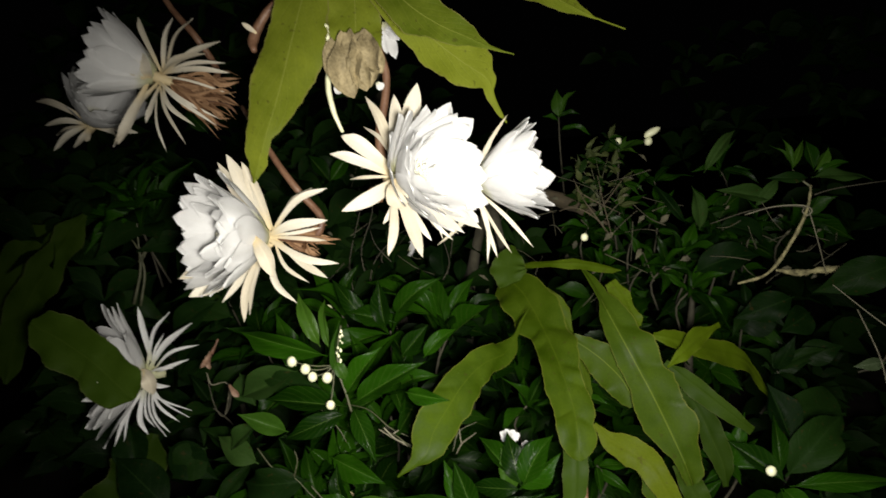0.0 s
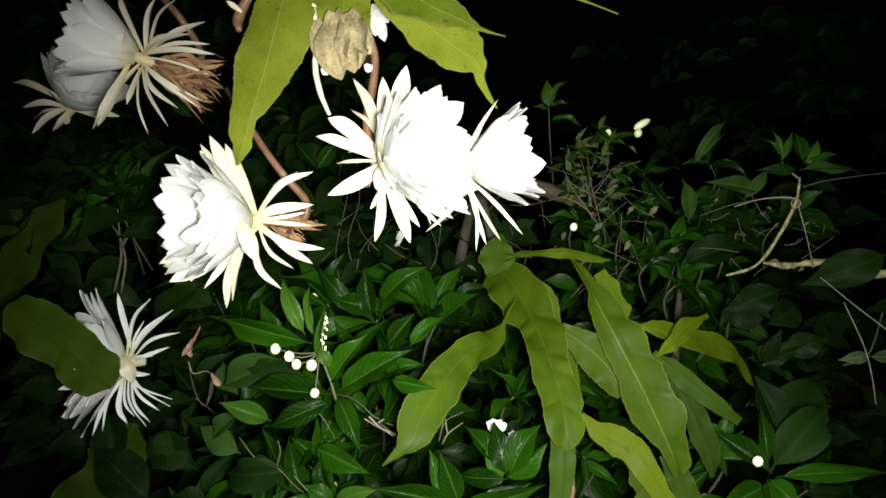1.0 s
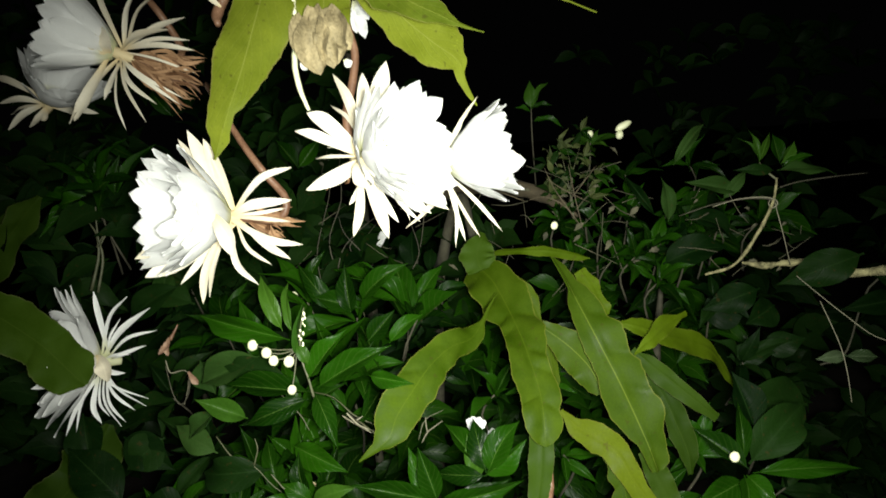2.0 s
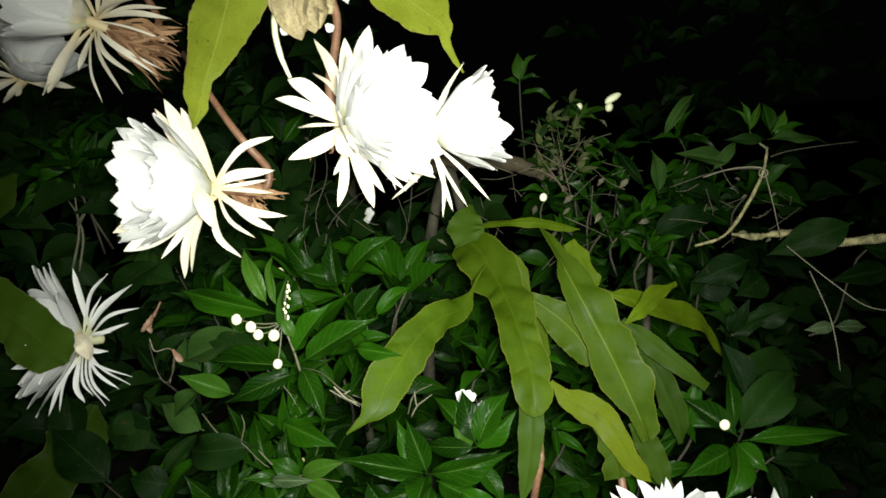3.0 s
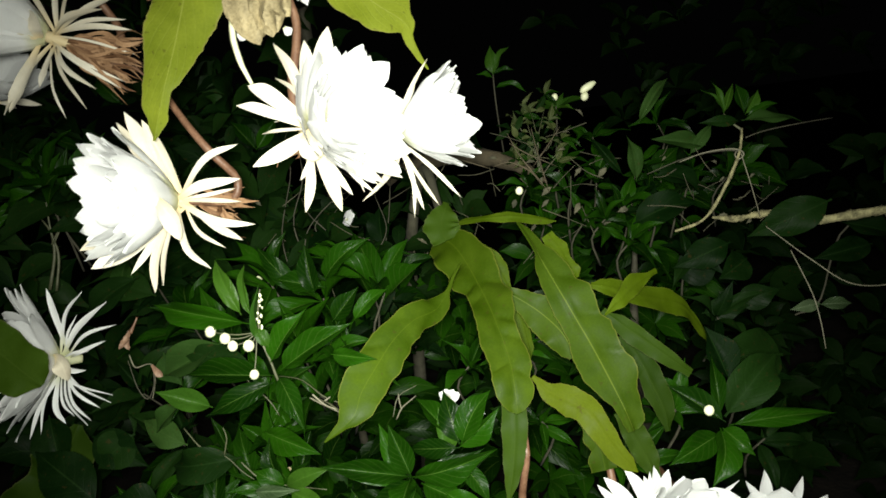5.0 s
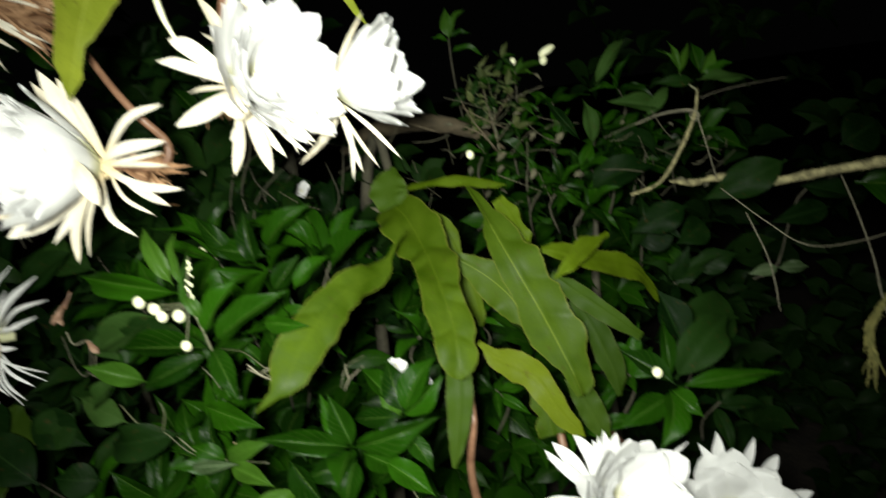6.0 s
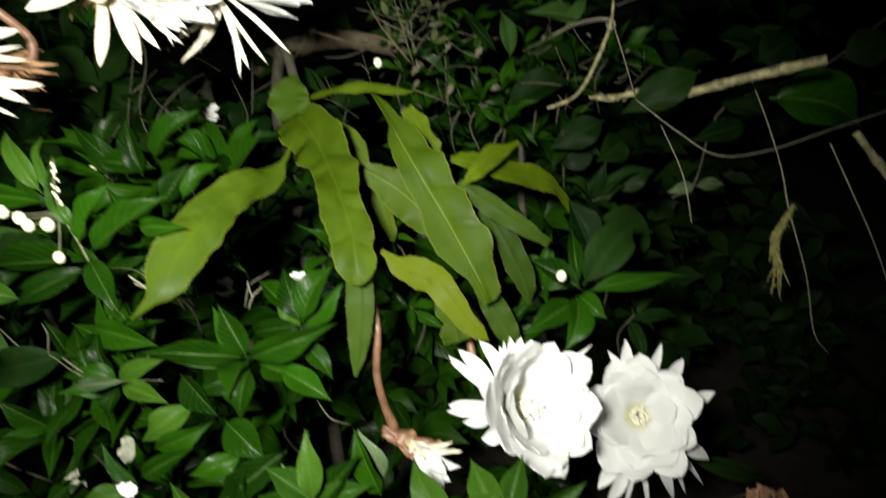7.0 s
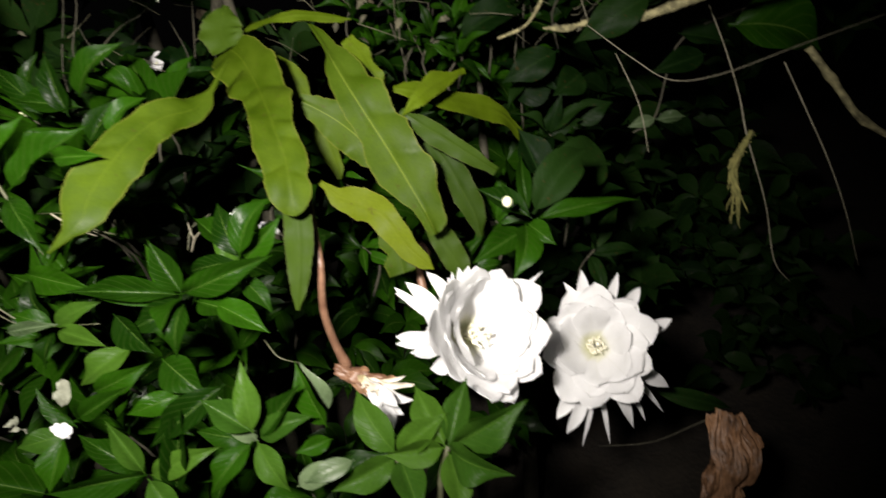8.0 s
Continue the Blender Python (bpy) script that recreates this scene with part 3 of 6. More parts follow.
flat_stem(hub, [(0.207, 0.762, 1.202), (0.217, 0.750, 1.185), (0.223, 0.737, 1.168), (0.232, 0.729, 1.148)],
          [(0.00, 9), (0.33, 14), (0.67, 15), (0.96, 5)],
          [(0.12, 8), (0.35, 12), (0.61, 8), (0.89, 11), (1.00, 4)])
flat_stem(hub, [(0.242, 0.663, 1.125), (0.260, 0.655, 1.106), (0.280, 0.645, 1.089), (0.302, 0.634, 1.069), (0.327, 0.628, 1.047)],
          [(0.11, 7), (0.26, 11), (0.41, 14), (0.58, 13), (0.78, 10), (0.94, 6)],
          [(0.07, 3), (0.21, 10), (0.40, 11), (0.57, 9), (0.76, 9), (0.94, 5)], mat=CACTUS_SHADED, puff=0.06)
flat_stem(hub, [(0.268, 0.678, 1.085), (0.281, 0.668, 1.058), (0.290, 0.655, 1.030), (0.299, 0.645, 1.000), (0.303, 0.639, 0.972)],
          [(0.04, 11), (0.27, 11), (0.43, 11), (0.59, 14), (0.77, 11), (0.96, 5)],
          [(0.08, 8), (0.28, 15), (0.42, 18), (0.53, 16), (0.66, 17), (0.83, 11), (0.99, 2)], mat=CACTUS_SHADED)
flat_stem(hub, [(0.243, 0.707, 1.144), (0.265, 0.704, 1.136), (0.298, 0.715, 1.120), (0.340, 0.735, 1.100), (0.377, 0.748, 1.082), (0.401, 0.760, 1.053), (0.423, 0.770, 1.018)],
          [(0.04, 6), (0.17, 12), (0.23, 11), (0.35, 14), (0.47, 18), (0.60, 17), (0.76, 12), (0.90, 9), (0.98, 4)],
          [(0.01, 3), (0.10, 11), (0.20, 14), (0.33, 14), (0.44, 17), (0.56, 18), (0.66, 14), (0.75, 6), (0.90, 5), (0.98, 4)], face=UPWARD)
flat_stem(hub, [(0.329, 0.713, 1.147), (0.295, 0.690, 1.144), (0.264, 0.665, 1.136), (0.241, 0.656, 1.121)],
          [(0.15, 4), (0.41, 14), (0.71, 6), (0.98, 1)],
          [(0.07, 3), (0.36, 11), (0.69, 11), (0.98, 2)], puff=0.05)
flat_stem(hub, [(0.143, 0.614, 1.079), (0.157, 0.604, 1.063), (0.176, 0.594, 1.054), (0.193, 0.580, 1.042), (0.204, 0.568, 1.021), (0.216, 0.560, 1.002), (0.230, 0.553, 0.985)],
          [(0.05, 4), (0.18, 12), (0.34, 17), (0.44, 14), (0.57, 15), (0.68, 12), (0.80, 12), (0.92, 8), (1.00, 1)],
          [(0.01, 2), (0.10, 6), (0.24, 14), (0.34, 16), (0.46, 16), (0.56, 13), (0.66, 13), (0.78, 9), (0.90, 8), (1.00, 1)], mat=CACTUS_RIPE, puff=0.06)
flat_stem(hub, [(0.184, 0.600, 1.037), (0.193, 0.590, 1.021), (0.200, 0.580, 1.002), (0.202, 0.572, 0.980)],
          [(0.05, 6), (0.28, 6), (0.48, 13), (0.67, 10), (0.84, 17), (0.95, 15)],
          [(0.09, 3), (0.40, 8), (0.68, 11), (0.85, 18), (1.00, 12)], puff=0.05)
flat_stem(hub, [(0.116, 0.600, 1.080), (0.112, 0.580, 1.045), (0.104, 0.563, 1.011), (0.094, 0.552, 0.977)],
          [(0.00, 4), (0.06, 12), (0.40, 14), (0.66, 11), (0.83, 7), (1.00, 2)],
          [(0.00, 4), (0.07, 13), (0.39, 14), (0.66, 11), (0.81, 8), (0.99, 2)], mat=CACTUS_SHADED, puff=0.03)
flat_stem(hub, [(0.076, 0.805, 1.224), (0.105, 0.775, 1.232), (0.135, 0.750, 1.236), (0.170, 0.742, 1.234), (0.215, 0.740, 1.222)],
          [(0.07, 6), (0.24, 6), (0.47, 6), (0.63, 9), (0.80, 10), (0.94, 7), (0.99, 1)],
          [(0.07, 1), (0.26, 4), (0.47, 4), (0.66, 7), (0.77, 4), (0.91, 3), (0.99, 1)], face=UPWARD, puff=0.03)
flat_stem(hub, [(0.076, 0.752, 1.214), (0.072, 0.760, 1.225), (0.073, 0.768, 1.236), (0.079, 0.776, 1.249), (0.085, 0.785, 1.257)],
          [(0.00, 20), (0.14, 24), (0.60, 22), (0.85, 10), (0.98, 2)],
          [(0.20, 19), (0.33, 25), (0.44, 22), (0.65, 16), (0.88, 6)], mat=CACTUS_SHADED, puff=0.15)
tube("woody_stem", hub, [(0.081, 0.864, 1.216), (0.066, 0.942, 1.295), (0.034, 0.994, 1.190), (0.017, 1.167, 0.984), (-0.058, 1.210, -0.298)], [0.006, 0.008, 0.009, 0.012, 0.016], BARK, 20, 8, 0.2)

# ---- the cactus overhead ----
over = thing("cactus_plant", (-0.096, 0.712, 1.646), "overhanging cactus with flat yellow-green stems", "cactus")
flat_stem(over, [(-0.118, 0.702, 1.650), (-0.134, 0.687, 1.590), (-0.146, 0.674, 1.551), (-0.158, 0.662, 1.512), (-0.172, 0.650, 1.468), (-0.187, 0.641, 1.429), (-0.200, 0.635, 1.394), (-0.206, 0.633, 1.378)],
          [(0.01, 15), (0.17, 30), (0.30, 29), (0.37, 30), (0.47, 33), (0.55, 34), (0.63, 29), (0.70, 25), (0.79, 19), (0.85, 10), (0.98, 2)],
          [(0.00, 18), (0.13, 25), (0.24, 30), (0.34, 37), (0.42, 39), (0.48, 34), (0.54, 29), (0.57, 27), (0.61, 23), (0.69, 13), (0.73, 6), (0.80, 7), (0.83, 9), (0.92, 4), (0.99, 1)], mat=CACTUS_PALE_LIT, puff=0.03, fold=-0.06, rib=0.0008)
flat_stem(over, [(-0.080, 0.713, 1.652), (-0.084, 0.702, 1.591), (-0.085, 0.692, 1.553), (-0.087, 0.686, 1.523), (-0.090, 0.682, 1.497)],
          [(0.00, 17), (0.24, 29), (0.49, 33), (0.70, 29), (0.86, 28), (1.00, 22)],
          [(0.00, 20), (0.26, 26), (0.51, 28), (0.69, 30), (0.90, 29), (1.00, 20)], mat=CACTUS_PALE_LIT, puff=0.03)
flat_stem(over, [(-0.072, 0.697, 1.616), (-0.034, 0.687, 1.554), (0.000, 0.690, 1.517), (0.030, 0.699, 1.492), (0.058, 0.708, 1.471), (0.065, 0.710, 1.450), (0.077, 0.706, 1.420)],
          [(0.00, 21), (0.14, 23), (0.24, 24), (0.29, 24), (0.34, 30), (0.40, 30), (0.51, 27), (0.56, 23), (0.71, 10), (0.81, 9), (0.92, 6), (1.00, 1)],
          [(0.01, 20), (0.20, 31), (0.42, 34), (0.56, 31), (0.61, 27), (0.66, 12), (0.77, 2), (0.90, 1), (1.00, 1)], mat=CACTUS_PALE_LIT, puff=0.03, rib=0.0008)
flat_stem(over, [(-0.069, 0.664, 1.600), (-0.025, 0.637, 1.547), (0.004, 0.626, 1.522), (0.031, 0.619, 1.506), (0.054, 0.612, 1.493), (0.078, 0.605, 1.483)],
          [(0.00, 16), (0.16, 22), (0.28, 26), (0.42, 17), (0.56, 13), (0.69, 6), (0.83, 2), (0.99, 1)],
          [(0.01, 13), (0.22, 26), (0.46, 19), (0.61, 14), (0.72, 6), (0.81, 2), (0.99, 0)], mat=CACTUS_PALE_LIT, puff=0.03, rib=0.0008)
flat_stem(over, [(0.044, 0.712, 1.634), (0.092, 0.692, 1.583), (0.132, 0.680, 1.550), (0.167, 0.665, 1.525), (0.206, 0.661, 1.506)],
          [(0.00, 14), (0.24, 22), (0.38, 20), (0.48, 14), (0.62, 9), (0.74, 3), (0.83, 1), (1.00, 1)],
          [(0.01, 13), (0.27, 22), (0.49, 17), (0.63, 10), (0.72, 5), (0.80, 1), (1.00, 1)], mat=CACTUS_PALE_LIT, puff=0.03)
tube("woody_stem", over, [(-0.12, 1.5, -0.02), (-0.14, 1.45, 0.9), (-0.12, 1.25, 1.75), (-0.1, 0.95, 1.9), (-0.096, 0.794, 1.764), (-0.099, 0.734, 1.654), (-0.060, 0.721, 1.634), (0.020, 0.725, 1.653)], [0.016, 0.014, 0.012, 0.01, 0.008, 0.007, 0.006, 0.005], BARK, 40, 8, 0.2)
tube("flower_stalk", over, [(-0.123, 0.709, 1.630), (-0.168, 0.710, 1.586), (-0.194, 0.716, 1.565), (-0.209, 0.712, 1.540), (-0.206, 0.699, 1.525)], [0.003, 0.0035, 0.005, 0.0065, 0.003], TUBE, 18, 9, 0.12)
tube("flower_stalk", over, [(-0.068, 0.705, 1.537), (-0.062, 0.700, 1.510), (-0.058, 0.697, 1.483), (-0.063, 0.690, 1.452), (-0.071, 0.682, 1.421), (-0.070, 0.676, 1.391), (-0.057, 0.668, 1.374)], [0.003, 0.004, 0.0046, 0.0048, 0.005, 0.0055, 0.006], TUBE, 24, 9, 0.08)
tube("flower_stalk", over, [(-0.248, 0.760, 1.470), (-0.205, 0.718, 1.403), (-0.176, 0.701, 1.361), (-0.157, 0.716, 1.327), (-0.167, 0.707, 1.304), (-0.201, 0.672, 1.313)], [0.0035, 0.004, 0.0045, 0.0048, 0.005, 0.005], TUBE, 18, 8)
tube("flower_stalk", over, [(-0.410, 0.919, 1.697), (-0.378, 0.898, 1.634), (-0.337, 0.879, 1.580), (-0.328, 0.912, 1.536), (-0.359, 0.910, 1.522), (-0.395, 0.880, 1.530)], [0.004, 0.0045, 0.005, 0.005, 0.0055, 0.006], TUBE, 18, 8)
blade("sepal", over, [(-0.202, 0.705, 1.545), (-0.209, 0.702, 1.551), (-0.216, 0.700, 1.557)], 0.006, SEPAL, n=8, m=4, cup=0.4, profile=sepal_profile)
tube("aerial_root", over, [(-0.115, 0.692, 1.535), (-0.123, 0.682, 1.479), (-0.119, 0.677, 1.447), (-0.112, 0.678, 1.425)], [0.0022, 0.0032, 0.003, 0.002], BUD, 10, 6, 0.3)

# ---- flowers ----
left_flower = flower((-0.216, 0.664, 1.316), (-0.282, 0.602, 1.335), 0.092, 3, "white night cactus flower seen from its side", seed=3, brown=15, brown_reach=0.065, rings=CUP,
       tips=[((-0.133, 0.656, 1.365), 0.0080), ((-0.157, 0.687, 1.365), 0.0063), ((-0.135, 0.648, 1.330), 0.0113), ((-0.126, 0.637, 1.282), 0.0088), ((-0.138, 0.625, 1.269), 0.0088), ((-0.142, 0.663, 1.305), 0.0050), ((-0.150, 0.677, 1.319), 0.0042), ((-0.228, 0.668, 1.402), 0.0140), ((-0.174, 0.621, 1.245), 0.0084),
             ((-0.238, 0.630, 1.226), 0.0097), ((-0.242, 0.661, 1.226), 0.0067), ((-0.270, 0.656, 1.244), 0.0084), ((-0.295, 0.630, 1.260), 0.0210), ((-0.310, 0.645, 1.278), 0.0180), ((-0.245, 0.671, 1.412), 0.0170), ((-0.264, 0.691, 1.404), 0.0140), ((-0.169, 0.665, 1.257), 0.0050)])
mid_flower = flower((-0.046, 0.650, 1.371), (0.020, 0.590, 1.384), 0.089, 4, "large white night cactus flower opening beside another", seed=5, rings=CUP, brown=4, brown_reach=0.04, sepal_width=0.0115,
       tips=[((-0.122, 0.637, 1.402), 0.012), ((-0.108, 0.640, 1.420), 0.017), ((-0.081, 0.668, 1.461), 0.012), ((-0.049, 0.666, 1.460), 0.018), ((-0.022, 0.656, 1.469), 0.020), ((-0.113, 0.619, 1.341), 0.016), ((-0.068, 0.611, 1.290), 0.010), ((-0.031, 0.598, 1.288), 0.014), ((0.014, 0.590, 1.311), 0.013), ((0.032, 0.595, 1.313), 0.013),
             ((-0.074, 0.648, 1.320), 0.008), ((-0.021, 0.631, 1.299), 0.009), ((-0.107, 0.661, 1.372), 0.004), ((-0.095, 0.673, 1.383), 0.004), ((-0.090, 0.692, 1.430), 0.005), ((0.002, 0.619, 1.300), 0.005), ((-0.009, 0.630, 1.301), 0.004), ((0.008, 0.620, 1.306), 0.005)])
flower((0.042, 0.675, 1.357), (0.105, 0.654, 1.368), 0.082, 2, "white night cactus flower with drooping thin sepals", seed=9, rings=SIDE,
       tips=[(0.039, 0.651, 1.264), (0.050, 0.642, 1.272), (0.067, 0.651, 1.274), (0.091, 0.641, 1.280), (0.044, 0.678, 1.295), (-0.016, 0.679, 1.286), (0.000, 0.690, 1.294), (-0.021, 0.694, 1.307), (0.009, 0.684, 1.317), (0.025, 0.684, 1.322), (0.060, 0.700, 1.407), (0.075, 0.673, 1.428)], sepal_width=0.0048)
flower((0.248, 0.552, 0.903), (0.279, 0.490, 0.936), 0.084, 0, "white night cactus flower low down showing its yellow throat", seed=12, rings=LOW_CUP, sepal_width=0.0125,
       mat=PETAL, tips=[(0.189, 0.561, 0.972), (0.203, 0.583, 0.964), (0.179, 0.540, 0.929), (0.178, 0.555, 0.912), (0.193, 0.534, 0.906), (0.226, 0.583, 0.971), (0.252, 0.577, 0.966), (0.268, 0.566, 0.973), (0.222, 0.516, 0.968), (0.225, 0.496, 0.893), (0.248, 0.584, 0.957), (0.345, 0.565, 0.947), ((0.209, 0.530, 0.958), 0.0240), ((0.189, 0.525, 0.916), 0.0150), ((0.205, 0.522, 0.894), 0.0220), ((0.226, 0.575, 0.968), 0.0045), ((0.240, 0.580, 0.956), 0.0060), ((0.262, 0.590, 0.963), 0.0130), ((0.188, 0.545, 0.973), 0.0100)])
flower((0.421, 0.618, 0.800), (0.398, 0.542, 0.858), 0.076, 0, "white night cactus flower facing out, wide open", seed=15, rings=BOWL,
       mat=PETAL, tips=[((0.347, 0.575, 0.743), 0.020), ((0.357, 0.572, 0.720), 0.017), ((0.378, 0.578, 0.688), 0.007), ((0.415, 0.578, 0.679), 0.007), ((0.446, 0.575, 0.697), 0.016), ((0.472, 0.590, 0.686), 0.006), ((0.500, 0.595, 0.688), 0.008), ((0.511, 0.600, 0.721), 0.020), ((0.521, 0.605, 0.818), 0.019), ((0.490, 0.625, 0.862), 0.019), ((0.469, 0.640, 0.881), 0.015), ((0.423, 0.645, 0.895), 0.018), ((0.399, 0.645, 0.884), 0.014)], sepal_width=0.017)
dim_flower = flower((-0.396, 0.845, 1.532), (-0.452, 0.823, 1.560), 0.092, 3, "dimly lit white night cactus flower with browning sepals", seed=21, rings=SIDE, brown=46, brown_reach=0.085,
       tips=[((-0.356, 0.85, 1.605), 0.0097), ((-0.336, 0.87, 1.607), 0.0066), ((-0.408, 0.86, 1.613), 0.0082), ((-0.29, 0.835, 1.566), 0.0111), ((-0.309, 0.825, 1.55), 0.0126), ((-0.289, 0.84, 1.538), 0.0064), ((-0.281, 0.83, 1.523), 0.0079), ((-0.336, 0.82, 1.456), 0.0070), ((-0.308, 0.825, 1.454), 0.0055),
             ((-0.351, 0.815, 1.433), 0.0054), ((-0.381, 0.82, 1.425), 0.0039), ((-0.398, 0.81, 1.465), 0.0093), ((-0.442, 0.8, 1.437), 0.0107), ((-0.311, 0.85, 1.464), 0.0041), ((-0.292, 0.86, 1.497), 0.0033)])
flower((-0.591, 1.023, 1.493), (-0.524, 0.983, 1.553), 0.085, 8, "far dim white night cactus flower", seed=25, rings=SIDE, with_stamens=False,
       tips=[(-0.687, 1.029, 1.535), (-0.674, 1.021, 1.493), (-0.663, 1.014, 1.449), (-0.629, 1.015, 1.451), (-0.609, 1.017, 1.461), (-0.555, 1.018, 1.466), (-0.516, 1.019, 1.467), (-0.669, 1.039, 1.476)])
shaded_flower = flower((-0.441, 0.766, 1.128), (-0.505, 0.728, 1.150), 0.098, 12, "half-shaded white night cactus flower low beside the shrub", seed=29, rings=WIDE, mat=PETAL,
       tips=[((-0.443, 0.790, 1.217), 0.0087), ((-0.395, 0.780, 1.208), 0.0068), ((-0.403, 0.770, 1.181), 0.0038), ((-0.360, 0.765, 1.194), 0.0101), ((-0.353, 0.760, 1.164), 0.0048), ((-0.365, 0.750, 1.148), 0.0059), ((-0.385, 0.745, 1.139), 0.0034), ((-0.389, 0.735, 1.118), 0.0077), ((-0.368, 0.740, 1.079), 0.0038), ((-0.378, 0.750, 1.065), 0.0038), ((-0.390, 0.745, 1.062), 0.0048), ((-0.405, 0.745, 1.047), 0.0048), ((-0.417, 0.755, 1.037), 0.0043), ((-0.433, 0.760, 1.050), 0.0038), ((-0.430, 0.735, 1.052), 0.0082), ((-0.477, 0.755, 1.034), 0.0038), ((-0.485, 0.745, 1.034), 0.0063), ((-0.509, 0.750, 1.076), 0.0137), ((-0.528, 0.760, 1.097), 0.0148)])

for bloom, pts, w in ((shaded_flower, ((-0.431, 0.748, 1.137), (-0.415, 0.735, 1.130), (-0.415, 0.738, 1.107)), 0.022), (left_flower, ((-0.207, 0.611, 1.322), (-0.193, 0.596, 1.305), (-0.189, 0.598, 1.281)), 0.017), (mid_flower, ((-0.050, 0.626, 1.369), (-0.051, 0.605, 1.354), (-0.051, 0.610, 1.339)), 0.023), (dim_flower, ((-0.393, 0.828, 1.526), (-0.394, 0.815, 1.538), (-0.400, 0.824, 1.560)), 0.030), (dim_flower, ((-0.399, 0.837, 1.519), (-0.418, 0.808, 1.469), (-0.440, 0.808, 1.440)), 0.016)):
    blade("bract", bloom, pts, w, SEPAL, n=12, m=6, cup=0.45, thick=0.0012, profile=sepal_profile, wave=0.08, label="short broad cream bract")

# ---- the glossy shrub ----
bush = thing("flowering_shrub", (-0.1, 0.75, 0.0), "glossy dark green shrub with round ivory buds", "shrub")
tube("trunk", bush, [(-0.1, 1.2, 0.0), (-0.08, 1.18, 0.4), (-0.12, 1.12, 0.75), (-0.1, 1.05, 0.95)], [0.018, 0.014, 0.009, 0.004], BARK, 16, 8, 0.2)
# buds on their stalk
for c, s in (((-0.187, 0.617, 1.180), 0.0054), ((-0.171, 0.609, 1.173), 0.0054), ((-0.162, 0.600, 1.167), 0.0050), ((-0.146, 0.599, 1.165), 0.0056), ((-0.146, 0.598, 1.134), 0.0048)):
    bud(bush, c, s, stalk=(-0.139, 0.611, 1.174))
tube("twig", bush, [(-0.139, 0.611, 1.174), (-0.130, 0.606, 1.145), (-0.124, 0.608, 1.113), (-0.113, 0.631, 1.080)], [0.0010, 0.0012, 0.0014, 0.0017], PALE_TWIG, 12, 6, 0.3)
leaf(bush, (-0.148, 0.623, 1.181), (-0.262, 0.665, 1.206), 0.032)
leaf(bush, (-0.136, 0.604, 1.164), (-0.128, 0.611, 1.224), 0.012, YOUNG)
leaf(bush, (-0.126, 0.597, 1.161), (-0.137, 0.603, 1.186), 0.016, YOUNG)
leaf(bush, (-0.129, 0.604, 1.142), (-0.084, 0.602, 1.195), 0.030)
leaf(bush, (-0.120, 0.601, 1.133), (-0.038, 0.596, 1.176), 0.034)
leaf(bush, (-0.123, 0.600, 1.128), (-0.097, 0.559, 1.084), 0.027)
leaf(bush, (-0.206, 0.628, 1.092), (-0.257, 0.617, 1.124), 0.028, YOUNG)
leaf(bush, (-0.133, 0.614, 1.116), (-0.206, 0.608, 1.093), 0.030)
leaf(bush, (-0.130, 0.620, 1.120), (-0.234, 0.647, 1.126), 0.032)
leaf(bush, (-0.156, 0.651, 1.116), (-0.260, 0.693, 1.145), 0.042, BROAD)
leaf(bush, (-0.158, 0.635, 1.188), (-0.183, 0.659, 1.248), 0.022, YOUNG)
leaf(bush, (-0.145, 0.624, 1.187), (-0.153, 0.656, 1.239), 0.012, YOUNG)
leaf(bush, (-0.093, 0.716, 1.177), (-0.097, 0.725, 1.241), 0.030)
leaf(bush, (-0.079, 0.724, 1.193), (-0.020, 0.710, 1.240), 0.032)
leaf(bush, (-0.080, 0.722, 1.183), (-0.141, 0.729, 1.201), 0.032)
leaf(bush, (-0.015, 0.776, 1.147), (0.043, 0.762, 1.197), 0.034)
leaf(bush, (-0.014, 0.788, 1.159), (0.026, 0.807, 1.215), 0.032)
leaf(bush, (-0.044, 0.654, 1.158), (-0.003, 0.668, 1.187), 0.022)
leaf(bush, (-0.073, 0.684, 1.151), (-0.037, 0.690, 1.187), 0.030)
leaf(bush, (-0.114, 0.733, 1.178), (-0.161, 0.749, 1.242), 0.030)
for c, a, k, ln in (((-0.095, 0.740, 1.165), (0, -0.5, 1), 5, 0.085), ((-0.011, 0.696, 1.173), (0.2, -0.5, 1), 5, 0.085), ((-0.089, 0.648, 1.121), (0.1, -0.8, 0.6), 5, 0.06), ((-0.049, 0.783, 1.187), (0, -0.4, 1), 5, 0.085),
                    ((-0.166, 0.768, 1.186), (-0.1, -0.5, 1), 6, 0.07), ((-0.219, 0.715, 1.111), (-0.3, -0.7, 0.6), 7, 0.08), ((-0.303, 0.825, 1.128), (-0.2, -0.6, 0.8), 7, 0.09), ((-0.171, 0.663, 1.071), (0, -0.8, 0.5), 7, 0.07),
                    ((-0.129, 0.710, 1.111), (0, -0.7, 0.7), 5, 0.085), ((-0.066, 0.670, 1.085), (0.2, -0.7, 0.7), 5, 0.085), ((-0.108, 0.668, 1.062), (0, -0.8, 0.5), 5, 0.08)):
    whorl(bush, c, a, k, ln)
